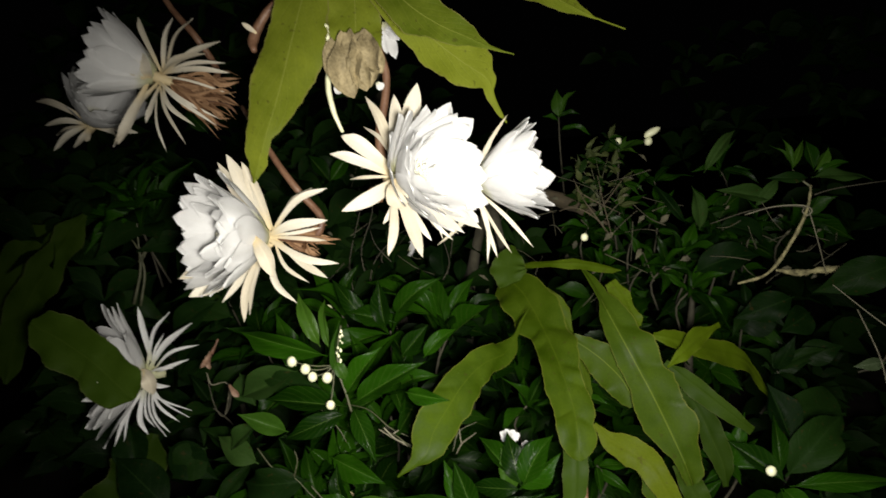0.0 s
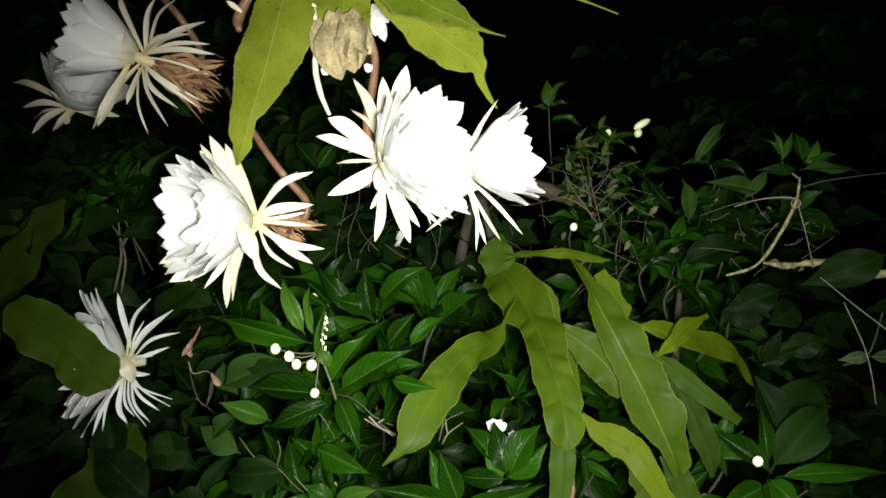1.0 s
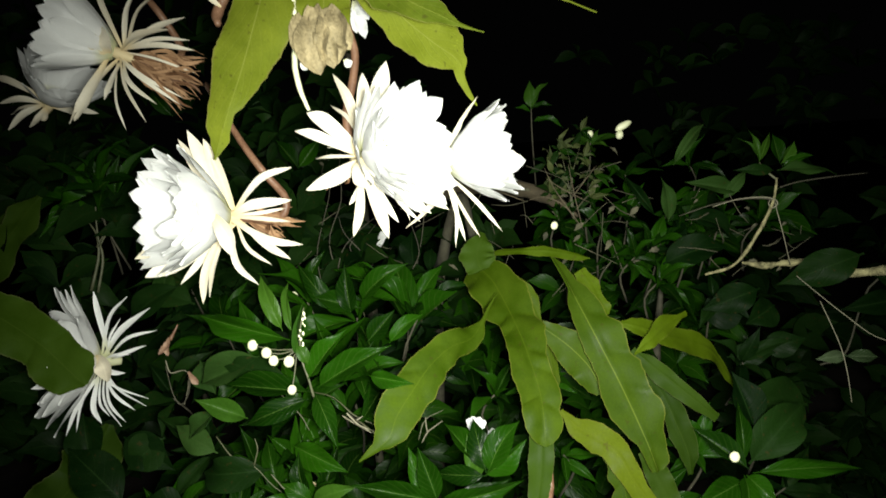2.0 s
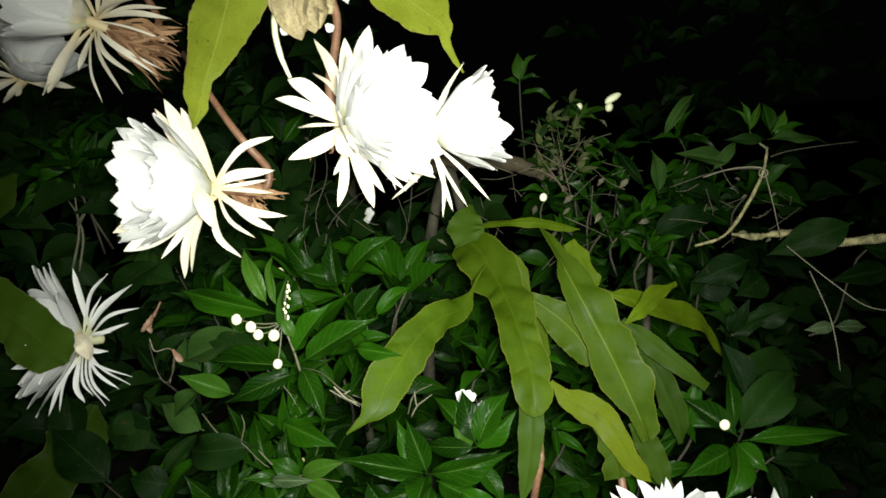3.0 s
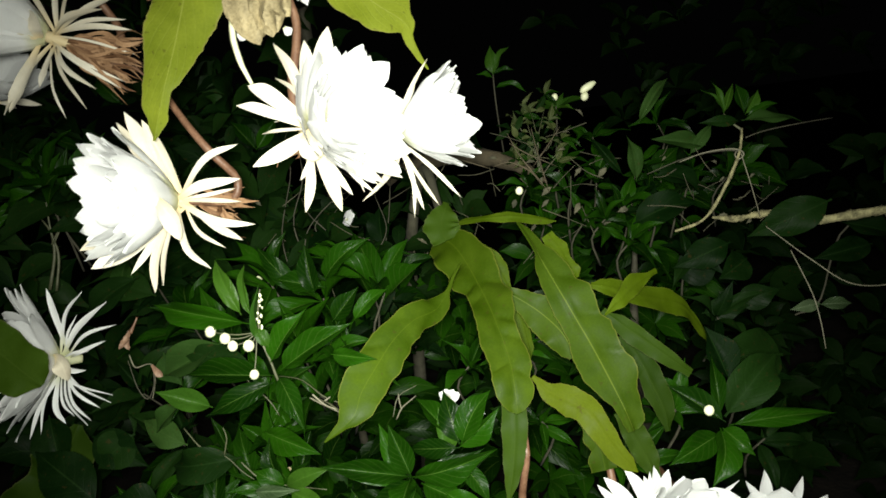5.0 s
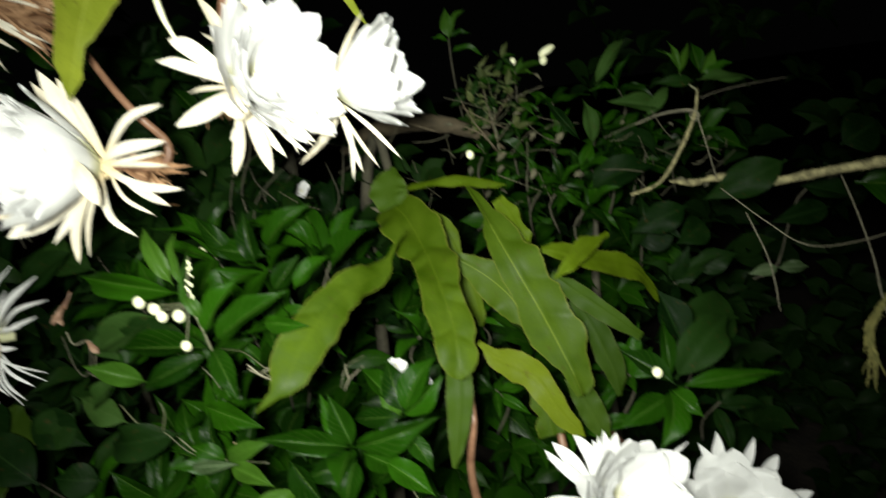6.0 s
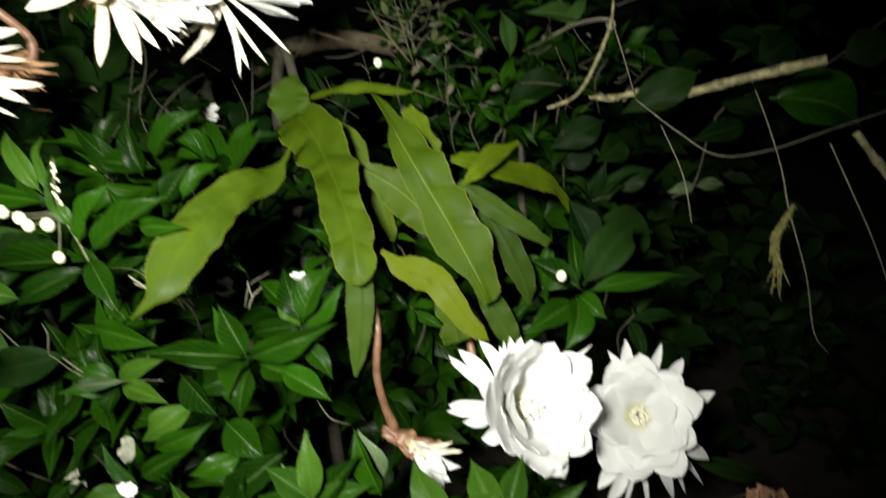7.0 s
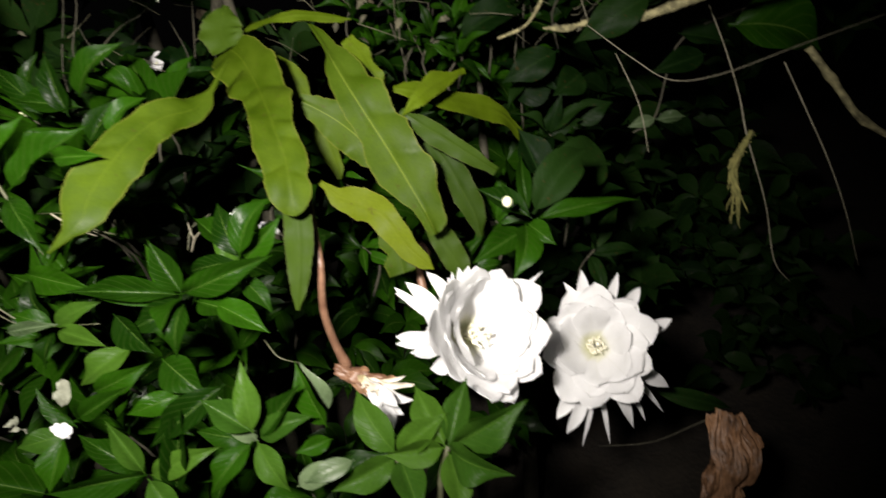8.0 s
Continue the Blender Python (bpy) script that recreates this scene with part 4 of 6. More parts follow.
for pts in (((-0.262, 0.674, 1.051), (-0.240, 0.658, 1.031), (-0.214, 0.650, 1.022), (-0.194, 0.640, 1.004), (-0.182, 0.637, 0.994)), ((-0.214, 0.650, 1.022), (-0.207, 0.649, 1.043), (-0.209, 0.651, 1.056)), ((-0.061, 0.578, 1.087), (-0.080, 0.601, 1.091), (-0.105, 0.641, 1.081)), ((-0.193, 0.691, 1.104), (-0.160, 0.673, 1.072), (-0.149, 0.668, 1.052))):
    tube("twig", bush, pts, [0.0008, 0.0008, 0.0006, 0.0004], PALE_TWIG, 14, 6, 0.7)
for pts in (((-0.071, 0.655, 1.060), (-0.094, 0.663, 1.070), (-0.121, 0.685, 1.085), (-0.154, 0.702, 1.088)), ((-0.063, 0.652, 1.055), (-0.070, 0.661, 1.075), (-0.076, 0.678, 1.086)), ((-0.021, 0.694, 1.015), (-0.011, 0.702, 1.037), (0.013, 0.703, 1.048)),
            ((-0.185, 0.617, 1.029), (-0.168, 0.616, 1.006), (-0.143, 0.617, 0.993), (-0.095, 0.598, 0.992)), ((0.046, 0.604, 0.928), (0.058, 0.586, 0.914), (0.076, 0.588, 0.900))):
    tube("twig", bush, pts, [0.0008, 0.0008, 0.0006, 0.0004], PALE_TWIG, 14, 6, 0.7)
# bottom whorls
leaf(bush, (-0.001, 0.556, 1.018), (-0.089, 0.551, 1.048), 0.026)
leaf(bush, (-0.001, 0.556, 1.018), (-0.018, 0.573, 1.071), 0.029)
leaf(bush, (-0.000, 0.553, 1.020), (0.087, 0.540, 1.041), 0.031)
leaf(bush, (-0.002, 0.555, 1.016), (-0.015, 0.508, 1.008), 0.032)
leaf(bush, (0.008, 0.558, 1.008), (0.055, 0.523, 0.999), 0.032)
leaf(bush, (0.002, 0.559, 1.011), (-0.052, 0.540, 1.002), 0.032)
leaf(bush, (0.052, 0.572, 1.036), (0.043, 0.603, 1.084), 0.034)
leaf(bush, (0.054, 0.572, 1.036), (0.091, 0.590, 1.083), 0.036)
leaf(bush, (0.052, 0.571, 1.033), (-0.005, 0.603, 1.022), 0.026)
leaf(bush, (0.050, 0.582, 1.034), (0.012, 0.631, 1.066), 0.026)
LEAVES_LOW = (GLOSSY, GLOSSY, YOUNG)
for base, tip, w in (((-0.005, 0.558, 1.009), (-0.091, 0.572, 1.037), 0.023), ((-0.010, 0.579, 1.006), (-0.029, 0.594, 1.061), 0.027), ((0.002, 0.559, 1.014), (0.075, 0.548, 1.040), 0.025), ((0.051, 0.564, 1.018), (0.074, 0.537, 0.988), 0.024), ((0.030, 0.532, 1.012), (0.072, 0.504, 0.985), 0.029), ((0.003, 0.538, 1.016), (-0.013, 0.514, 0.979), 0.035), ((-0.063, 0.559, 1.014), (-0.032, 0.528, 0.980), 0.029), ((-0.027, 0.526, 0.975), (0.005, 0.497, 0.945), 0.038), ((0.027, 0.488, 0.956), (-0.044, 0.474, 0.923), 0.032), ((-0.035, 0.463, 0.874), (-0.008, 0.485, 0.962), 0.027)):
    leaf(bush, base, tip, w, LEAVES_LOW[rng.randrange(3)])
for base, tip, w in (((-0.017, 0.511, 0.944), (-0.065, 0.506, 0.940), 0.026), ((-0.111, 0.524, 0.938), (-0.055, 0.514, 0.963), 0.023), ((-0.118, 0.531, 0.926), (-0.141, 0.542, 0.971), 0.022), ((-0.056, 0.476, 0.898), (-0.074, 0.490, 0.950), 0.022), ((-0.050, 0.467, 0.903), (-0.131, 0.471, 0.908), 0.027), ((-0.061, 0.486, 0.893), (-0.104, 0.500, 0.938), 0.025), ((-0.046, 0.457, 0.906), (-0.019, 0.426, 0.868), 0.028), ((-0.052, 0.475, 0.895), (0.012, 0.462, 0.914), 0.027), ((0.039, 0.475, 0.903), (0.048, 0.490, 0.969), 0.028), ((0.038, 0.475, 0.903), (0.018, 0.485, 0.947), 0.027)):
    leaf(bush, base, tip, w, LEAVES_LOW[rng.randrange(3)])
for base, tip, w in (((0.041, 0.475, 0.904), (0.089, 0.474, 0.946), 0.028), ((0.038, 0.475, 0.903), (-0.008, 0.480, 0.924), 0.028), ((0.045, 0.456, 0.914), (0.063, 0.427, 0.877), 0.029), ((0.041, 0.457, 0.914), (-0.002, 0.441, 0.886), 0.027), ((0.042, 0.474, 0.903), (0.092, 0.462, 0.920), 0.028), ((0.099, 0.482, 0.890), (0.085, 0.500, 0.954), 0.028), ((0.067, 0.455, 0.866), (0.123, 0.443, 0.886), 0.021), ((0.102, 0.469, 0.886), (0.069, 0.463, 0.886), 0.020), ((-0.129, 0.531, 0.922), (-0.170, 0.527, 0.923), 0.028), ((-0.120, 0.511, 0.931), (-0.139, 0.488, 0.895), 0.030)):
    leaf(bush, base, tip, w, LEAVES_LOW[rng.randrange(3)])
for base, tip, w in (((-0.143, 0.617, 0.992), (-0.177, 0.621, 1.015), 0.026), ((-0.143, 0.617, 0.992), (-0.090, 0.606, 1.012), 0.025), ((-0.149, 0.628, 0.991), (-0.159, 0.639, 1.040), 0.025), ((-0.136, 0.605, 0.993), (-0.090, 0.580, 0.975), 0.024), ((-0.137, 0.605, 0.993), (-0.152, 0.585, 0.965), 0.024), ((0.047, 0.588, 1.021), (0.035, 0.598, 1.068), 0.026), ((0.051, 0.588, 1.023), (0.099, 0.586, 1.062), 0.027), ((-0.169, 0.662, 1.038), (-0.102, 0.631, 1.015), 0.035), ((-0.064, 0.574, 0.971), (-0.120, 0.563, 0.950), 0.032), ((-0.106, 0.557, 0.943), (-0.045, 0.546, 0.963), 0.030)):
    leaf(bush, base, tip, w, LEAVES_LOW[rng.randrange(3)])
for c, a, k, ln in (((-0.032, 0.466, 0.830), (0, -0.5, 1), 6, 0.08), ((-0.178, 0.518, 0.847), (-0.2, -0.5, 1), 6, 0.08), ((0.065, 0.456, 0.815), (0, -0.5, 1), 6, 0.08), ((-0.141, 0.601, 0.850), (0, -0.5, 1), 6, 0.08),
                    ((-0.003, 0.640, 0.891), (0, -0.6, 0.8), 5, 0.08), ((-0.217, 0.664, 0.919), (-0.2, -0.6, 0.8), 6, 0.08)):
    whorl(bush, c, a, k, ln)
# leaves faced at a point near the torch; pale colour paints its glint
TORCHWARD = Vector((0.08, 0.02, 1.3))
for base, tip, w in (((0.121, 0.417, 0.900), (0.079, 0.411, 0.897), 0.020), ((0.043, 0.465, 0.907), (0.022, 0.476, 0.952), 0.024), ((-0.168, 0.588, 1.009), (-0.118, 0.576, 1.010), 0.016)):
    leaf(bush, base, tip, w, PALE, TORCHWARD - Vector(base).lerp(Vector(tip), 0.5))
leaf(bush, (0.096, 0.495, 0.890), (0.089, 0.507, 0.947), 0.036, PALE, Vector((0.15, -0.75, 0.6)))
leaf(bush, (0.072, 0.420, 0.887), (0.116, 0.415, 0.896), 0.024, PALE, Vector((0.0, -0.6, 0.8)))
leaf(bush, (0.044, 0.455, 0.924), (0.048, 0.475, 0.981), 0.026, YOUNG, Vector((0.1, -0.6, 0.8)))
leaf(bush, (0.044, 0.455, 0.924), (0.009, 0.470, 0.958), 0.030, YOUNG, Vector((0.1, -0.6, 0.8)))
# low shoots in front of the low flower
sprig = thing("flowering_shrub", (0.138, 0.421, 0.521), "bright green leafy shoots in front of the low flowers", "shrub")
for base, tip, w in (((0.198, 0.420, 0.884), (0.266, 0.403, 0.921), 0.036), ((0.198, 0.420, 0.884), (0.235, 0.369, 0.882), 0.038), ((0.197, 0.420, 0.884), (0.228, 0.453, 0.923), 0.030), ((0.195, 0.420, 0.884), (0.143, 0.421, 0.893), 0.030),
                     ((0.195, 0.420, 0.884), (0.183, 0.469, 0.918), 0.034), ((0.154, 0.435, 0.878), (0.131, 0.479, 0.922), 0.036), ((0.154, 0.435, 0.878), (0.203, 0.430, 0.910), 0.030), ((0.154, 0.434, 0.876), (0.096, 0.420, 0.872), 0.032),
                     ((0.156, 0.434, 0.875), (0.162, 0.381, 0.856), 0.034), ((0.196, 0.419, 0.880), (0.192, 0.374, 0.851), 0.034)):
    leaf(sprig, base, tip, w, YOUNG)
tube("twig", sprig, [(0.197, 0.420, 0.884), (0.181, 0.428, 0.819), (0.152, 0.428, 0.597)], [0.002, 0.003, 0.004], PALE_TWIG, 10, 6)
tube("twig", sprig, [(0.154, 0.435, 0.878), (0.152, 0.435, 0.824), (0.153, 0.440, 0.624)], [0.002, 0.003, 0.004], PALE_TWIG, 10, 6)

# shrub to the side of the hanging stems
side = thing("flowering_shrub", (0.42, 0.8, 0.0), "dark leafy shrub in dim light behind the cactus", "shrub")
tube("trunk", side, [(0.42, 1.05, 0.0), (0.45, 1.05, 0.5), (0.43, 1.06, 0.9), (0.44, 1.06, 1.1)], [0.02, 0.015, 0.01, 0.004], BARK, 16, 8, 0.2)
bud(side, (0.320, 0.576, 1.028), 0.0052)
bud(side, (0.185, 0.805, 1.258), 0.005)
for base, tip, w, s in (((0.353, 0.598, 0.993), (0.477, 0.591, 0.993), 0.026, GLOSSY), ((0.360, 0.618, 0.992), (0.444, 0.646, 1.049), 0.055, BROAD), ((0.354, 0.618, 0.993), (0.364, 0.651, 1.055), 0.02, GLOSSY), ((0.355, 0.608, 0.991), (0.307, 0.648, 1.026), 0.03, GLOSSY),
                        ((0.346, 0.598, 0.991), (0.362, 0.563, 0.975), 0.03, GLOSSY), ((0.342, 0.597, 0.985), (0.275, 0.577, 0.970), 0.035, GLOSSY), ((0.343, 0.598, 0.991), (0.312, 0.551, 0.955), 0.04, GLOSSY), ((0.391, 0.661, 1.011), (0.379, 0.695, 1.073), 0.05, BROAD)):
    leaf(side, base, tip, w, s)
for base, tip, w, s in (((0.382, 0.893, 1.238), (0.379, 0.907, 1.307), 0.032, OLIVE), ((0.406, 0.930, 1.322), (0.461, 0.940, 1.387), 0.022, OLIVE), ((0.494, 0.895, 1.277), (0.413, 0.904, 1.297), 0.03, OLIVE), ((0.467, 0.894, 1.266), (0.510, 0.901, 1.310), 0.022, OLIVE), ((0.375, 0.896, 1.171), (0.468, 0.877, 1.197), 0.06, BROAD), ((0.417, 0.909, 1.240), (0.490, 0.898, 1.204), 0.05, BROAD),
                        ((0.371, 0.916, 1.246), (0.329, 0.942, 1.314), 0.018, BROAD), ((0.512, 0.830, 1.311), (0.606, 0.833, 1.301), 0.026, OLIVE), ((0.508, 0.830, 1.311), (0.452, 0.834, 1.315), 0.02, BROAD)):
    leaf(side, base, tip, w, s)
for base, tip, w, s in (((0.215, 1.096, 1.432), (0.216, 1.107, 1.484), 0.028, YOUNG), ((0.217, 1.096, 1.432), (0.249, 1.104, 1.480), 0.014, YOUNG), ((0.217, 1.096, 1.434), (0.252, 1.084, 1.436), 0.016, GLOSSY), ((0.214, 1.095, 1.426), (0.186, 1.098, 1.437), 0.016, GLOSSY), ((0.216, 1.091, 1.409), (0.268, 1.076, 1.398), 0.016, GLOSSY),
                        ((0.500, 0.853, 1.322), (0.490, 0.864, 1.371), 0.012, YOUNG), ((0.500, 0.853, 1.322), (0.469, 0.853, 1.361), 0.010, YOUNG), ((0.500, 0.853, 1.323), (0.519, 0.861, 1.364), 0.012, YOUNG), ((0.523, 0.841, 1.320), (0.522, 0.860, 1.362), 0.022, GLOSSY), ((0.524, 0.841, 1.318), (0.547, 0.846, 1.350), 0.018, YOUNG), ((0.526, 0.840, 1.315), (0.566, 0.831, 1.330), 0.016, GLOSSY)):
    leaf(side, base, tip, w, s)
tube("twig", side, [(0.215, 1.096, 1.432), (0.215, 1.098, 1.395), (0.222, 1.128, 1.344), (0.242, 1.213, 1.263)], [0.001, 0.0012, 0.0014, 0.0016], BARK, 8, 6)
tube("twig", side, [(0.500, 0.853, 1.322), (0.506, 0.842, 1.308), (0.515, 0.833, 1.297)], [0.001, 0.0014, 0.002], PALE_TWIG, 6, 6)
for c, a, k, ln, s in (((0.336, 1.098, 1.376), (0, -0.5, 1), 8, 0.045, YOUNG), 
                       ((0.343, 0.885, 1.190), (0, -0.7, 0.6), 7, 0.06, GLOSSY), ((0.367, 0.837, 1.162), (0.1, -0.7, 0.6), 7, 0.055, GLOSSY), ((0.310, 0.946, 1.230), (0, -0.6, 0.8), 7, 0.06, GLOSSY), ((0.435, 0.912, 1.196), (0, -0.6, 0.8), 7, 0.06, BROAD),
                       ((0.239, 0.955, 1.253), (0, -0.6, 0.8), 7, 0.05, GLOSSY), ((0.507, 0.963, 1.211), (0.2, -0.5, 0.8), 6, 0.06, BROAD), ((0.476, 0.881, 1.107), (0, -0.6, 0.8), 6, 0.06, BROAD), ((0.474, 0.795, 1.035), (0.1, -0.7, 0.7), 6, 0.06, BROAD)):
    whorl(side, c, a, k, ln, s, stem=0.04)
for c, a, k, ln, s in (((0.339, 0.656, 0.974), (0, -0.7, 0.7), 7, 0.055, GLOSSY), ((0.264, 0.629, 0.923), (0, -0.7, 0.7), 7, 0.06, GLOSSY), ((0.158, 0.714, 1.058), (0, -0.7, 0.7), 7, 0.05, GLOSSY), ((0.084, 0.707, 1.053), (0, -0.7, 0.7), 7, 0.05, GLOSSY),
                       ((0.170, 0.685, 0.969), (0, -0.7, 0.7), 6, 0.045, GLOSSY), ((0.477, 0.726, 0.953), (0.2, -0.7, 0.7), 6, 0.06, BROAD), ((0.493, 0.709, 0.876), (0.2, -0.7, 0.7), 6, 0.06, BROAD)):
    whorl(side, c, a, k, ln, s, stem=0.04)
for c, ln in (((0.310, 1.006, 1.271), 0.05), ((0.360, 0.967, 1.242), 0.055), ((0.381, 0.915, 1.196), 0.06), ((0.471, 0.958, 1.229), 0.055), ((0.450, 0.986, 1.261), 0.05), ((0.515, 0.937, 1.239), 0.05), ((0.317, 0.916, 1.183), 0.055), ((0.255, 0.921, 1.192), 0.05), ((0.390, 1.061, 1.312), 0.05), ((0.512, 1.057, 1.322), 0.05), ((0.576, 0.932, 1.227), 0.05)):
    whorl(side, c, (rng.uniform(-0.2, 0.2), -0.7, 0.7), 6, ln, GLOSSY, stem=0.05)
leaf(side, (0.542, 0.700, 0.638), (0.658, 0.660, 0.592), 0.034, BROAD)
bud(side, (0.323, 1.100, 1.380), 0.006)
bud(side, (0.377, 1.096, 1.375), 0.007)
v, f = blob_data((0, 0, 0), (0.007, 0.007, 0.016), 10, 8, 0.1, 4, (1, -0.1, 0.5))
hang("flower_bud", mesh_from("flower_bud", v, f, BUD), side, Matrix.Translation((0.385, 1.099, 1.391)), "long pointed ivory flower bud")
tube("twig", side, [(0.514, 0.832, 1.300), (0.506, 0.828, 1.263), (0.479, 0.826, 1.213), (0.450, 0.826, 1.178), (0.408, 0.826, 1.167)], [0.0014, 0.0018, 0.0020, 0.0027, 0.0021, 0.0026, 0.0017, 0.0022, 0.0014], DRY_WOOD, 36, 8, 0.4)

# ---- dim things at the edge ----
shade = thing("cactus_plant", (-0.552, 0.784, 1.211), "cactus with dark broad flat stems in the shade", "cactus")
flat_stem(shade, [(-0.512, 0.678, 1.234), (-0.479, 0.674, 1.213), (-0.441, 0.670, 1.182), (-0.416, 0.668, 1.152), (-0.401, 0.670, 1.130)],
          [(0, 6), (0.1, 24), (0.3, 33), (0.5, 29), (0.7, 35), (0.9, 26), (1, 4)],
          [(0, 6), (0.12, 27), (0.35, 34), (0.55, 30), (0.78, 33), (0.93, 20), (1, 4)], CACTUS_SHADED)
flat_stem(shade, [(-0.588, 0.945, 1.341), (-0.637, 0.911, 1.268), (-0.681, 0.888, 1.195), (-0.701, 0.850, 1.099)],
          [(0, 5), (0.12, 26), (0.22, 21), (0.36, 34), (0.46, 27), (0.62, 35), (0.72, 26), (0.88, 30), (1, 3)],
          [(0, 5), (0.16, 29), (0.28, 23), (0.44, 35), (0.55, 27), (0.7, 33), (0.8, 24), (0.92, 20), (1, 3)], CACTUS_SHADED)
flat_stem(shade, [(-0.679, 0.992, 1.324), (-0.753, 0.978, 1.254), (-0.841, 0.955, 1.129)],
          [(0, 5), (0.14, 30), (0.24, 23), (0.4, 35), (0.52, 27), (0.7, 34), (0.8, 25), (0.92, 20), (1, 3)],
          [(0, 5), (0.1, 25), (0.2, 21), (0.34, 34), (0.46, 26), (0.62, 35), (0.74, 27), (0.88, 27), (1, 3)], CACTUS_SHADED)
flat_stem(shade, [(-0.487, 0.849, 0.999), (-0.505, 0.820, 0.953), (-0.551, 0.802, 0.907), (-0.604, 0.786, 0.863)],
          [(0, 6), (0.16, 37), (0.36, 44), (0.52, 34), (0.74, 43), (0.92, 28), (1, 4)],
          [(0, 6), (0.2, 40), (0.45, 33), (0.66, 44), (0.88, 35), (1, 4)], CACTUS_SHADED)
low = thing("leafy_shrub", (-0.4, 0.85, 0.0), "broad-leaved shrub in dim light", "shrub")
tube("trunk", low, [(-0.5, 1.2, 0), (-0.48, 1.2, 0.6), (-0.47, 1.15, 1.1)], [0.014, 0.009, 0.004], BARK, 12, 8, 0.2)
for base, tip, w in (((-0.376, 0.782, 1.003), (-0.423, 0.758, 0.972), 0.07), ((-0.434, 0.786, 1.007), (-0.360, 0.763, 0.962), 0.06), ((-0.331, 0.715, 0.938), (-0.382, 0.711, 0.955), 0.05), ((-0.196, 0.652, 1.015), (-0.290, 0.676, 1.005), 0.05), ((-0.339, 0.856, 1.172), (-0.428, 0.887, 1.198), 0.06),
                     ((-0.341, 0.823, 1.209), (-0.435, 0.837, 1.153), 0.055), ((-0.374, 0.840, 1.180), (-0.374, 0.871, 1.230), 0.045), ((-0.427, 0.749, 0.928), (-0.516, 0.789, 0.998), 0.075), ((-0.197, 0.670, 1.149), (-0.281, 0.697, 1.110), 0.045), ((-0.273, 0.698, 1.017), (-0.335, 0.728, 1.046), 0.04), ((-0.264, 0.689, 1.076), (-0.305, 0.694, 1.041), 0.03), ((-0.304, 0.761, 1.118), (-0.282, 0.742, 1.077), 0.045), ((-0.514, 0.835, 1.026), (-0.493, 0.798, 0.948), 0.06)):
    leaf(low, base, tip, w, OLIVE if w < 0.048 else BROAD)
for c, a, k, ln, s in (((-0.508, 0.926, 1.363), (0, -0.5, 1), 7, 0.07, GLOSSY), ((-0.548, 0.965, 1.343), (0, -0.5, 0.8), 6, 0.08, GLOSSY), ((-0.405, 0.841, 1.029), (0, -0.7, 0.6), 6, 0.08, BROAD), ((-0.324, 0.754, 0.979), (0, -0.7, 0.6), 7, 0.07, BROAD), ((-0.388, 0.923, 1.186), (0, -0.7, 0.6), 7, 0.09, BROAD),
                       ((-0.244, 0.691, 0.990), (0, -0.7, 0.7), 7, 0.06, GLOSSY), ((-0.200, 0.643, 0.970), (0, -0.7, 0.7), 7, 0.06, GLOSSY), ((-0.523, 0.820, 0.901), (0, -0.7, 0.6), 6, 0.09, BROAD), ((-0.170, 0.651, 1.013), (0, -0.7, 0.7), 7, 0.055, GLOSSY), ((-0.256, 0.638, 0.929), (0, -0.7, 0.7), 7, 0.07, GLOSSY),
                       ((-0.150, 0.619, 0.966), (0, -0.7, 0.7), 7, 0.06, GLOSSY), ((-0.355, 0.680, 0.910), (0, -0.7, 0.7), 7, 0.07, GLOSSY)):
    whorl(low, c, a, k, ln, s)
for base, tip, w in (((-0.519, 0.968, 1.336), (-0.553, 0.967, 1.380), 0.045), ((-0.517, 0.969, 1.338), (-0.530, 0.980, 1.396), 0.03), ((-0.516, 0.968, 1.336), (-0.479, 0.953, 1.362), 0.03), ((-0.521, 0.968, 1.334), (-0.580, 0.967, 1.324), 0.035), ((-0.492, 0.989, 1.337), (-0.424, 1.002, 1.412), 0.03), ((-0.497, 0.988, 1.332), (-0.478, 0.990, 1.400), 0.028), ((-0.524, 1.034, 1.415), (-0.442, 1.006, 1.374), 0.022),
                     ((-0.201, 1.021, 1.356), (-0.236, 1.031, 1.406), 0.03), ((-0.201, 1.021, 1.356), (-0.159, 1.030, 1.405), 0.03), ((-0.426, 1.092, 1.460), (-0.463, 1.102, 1.512), 0.03)):
    leaf(low, base, tip, w, GLOSSY if w < 0.04 else BROAD)
tube("twig", low, [(-0.522, 0.940, 1.183), (-0.511, 0.950, 1.236), (-0.517, 0.957, 1.273), (-0.517, 0.969, 1.340)], [0.002, 0.0018, 0.0015, 0.001], PALE_TWIG, 14, 6, 0.4)
tube("twig", low, [(-0.515, 0.953, 1.254), (-0.502, 0.957, 1.276), (-0.490, 0.960, 1.293)], [0.0014, 0.0011, 0.0008], PALE_TWIG, 6, 5, 0.4)
tube("twig", low, [(-0.545, 0.962, 1.182), (-0.530, 0.972, 1.234), (-0.530, 0.979, 1.269), (-0.543, 0.985, 1.292)], [0.0025, 0.0022, 0.002, 0.001], PALE_TWIG, 10, 6, 0.2)
tube("twig", low, [(-0.532, 0.976, 1.251), (-0.514, 0.980, 1.277), (-0.497, 0.983, 1.297)], [0.0018, 0.0014, 0.001], PALE_TWIG, 6, 5, 0.2)

# ---- sticks, vines and hanging roots ----
def strand(name, ctrl, radii, mat, label, category, knobs=0.25, n=18):
    ob = thing(name, ctrl[0], label, category)
    tube("stem", ob, ctrl, radii, mat, n, 7, knobs)
    return ob


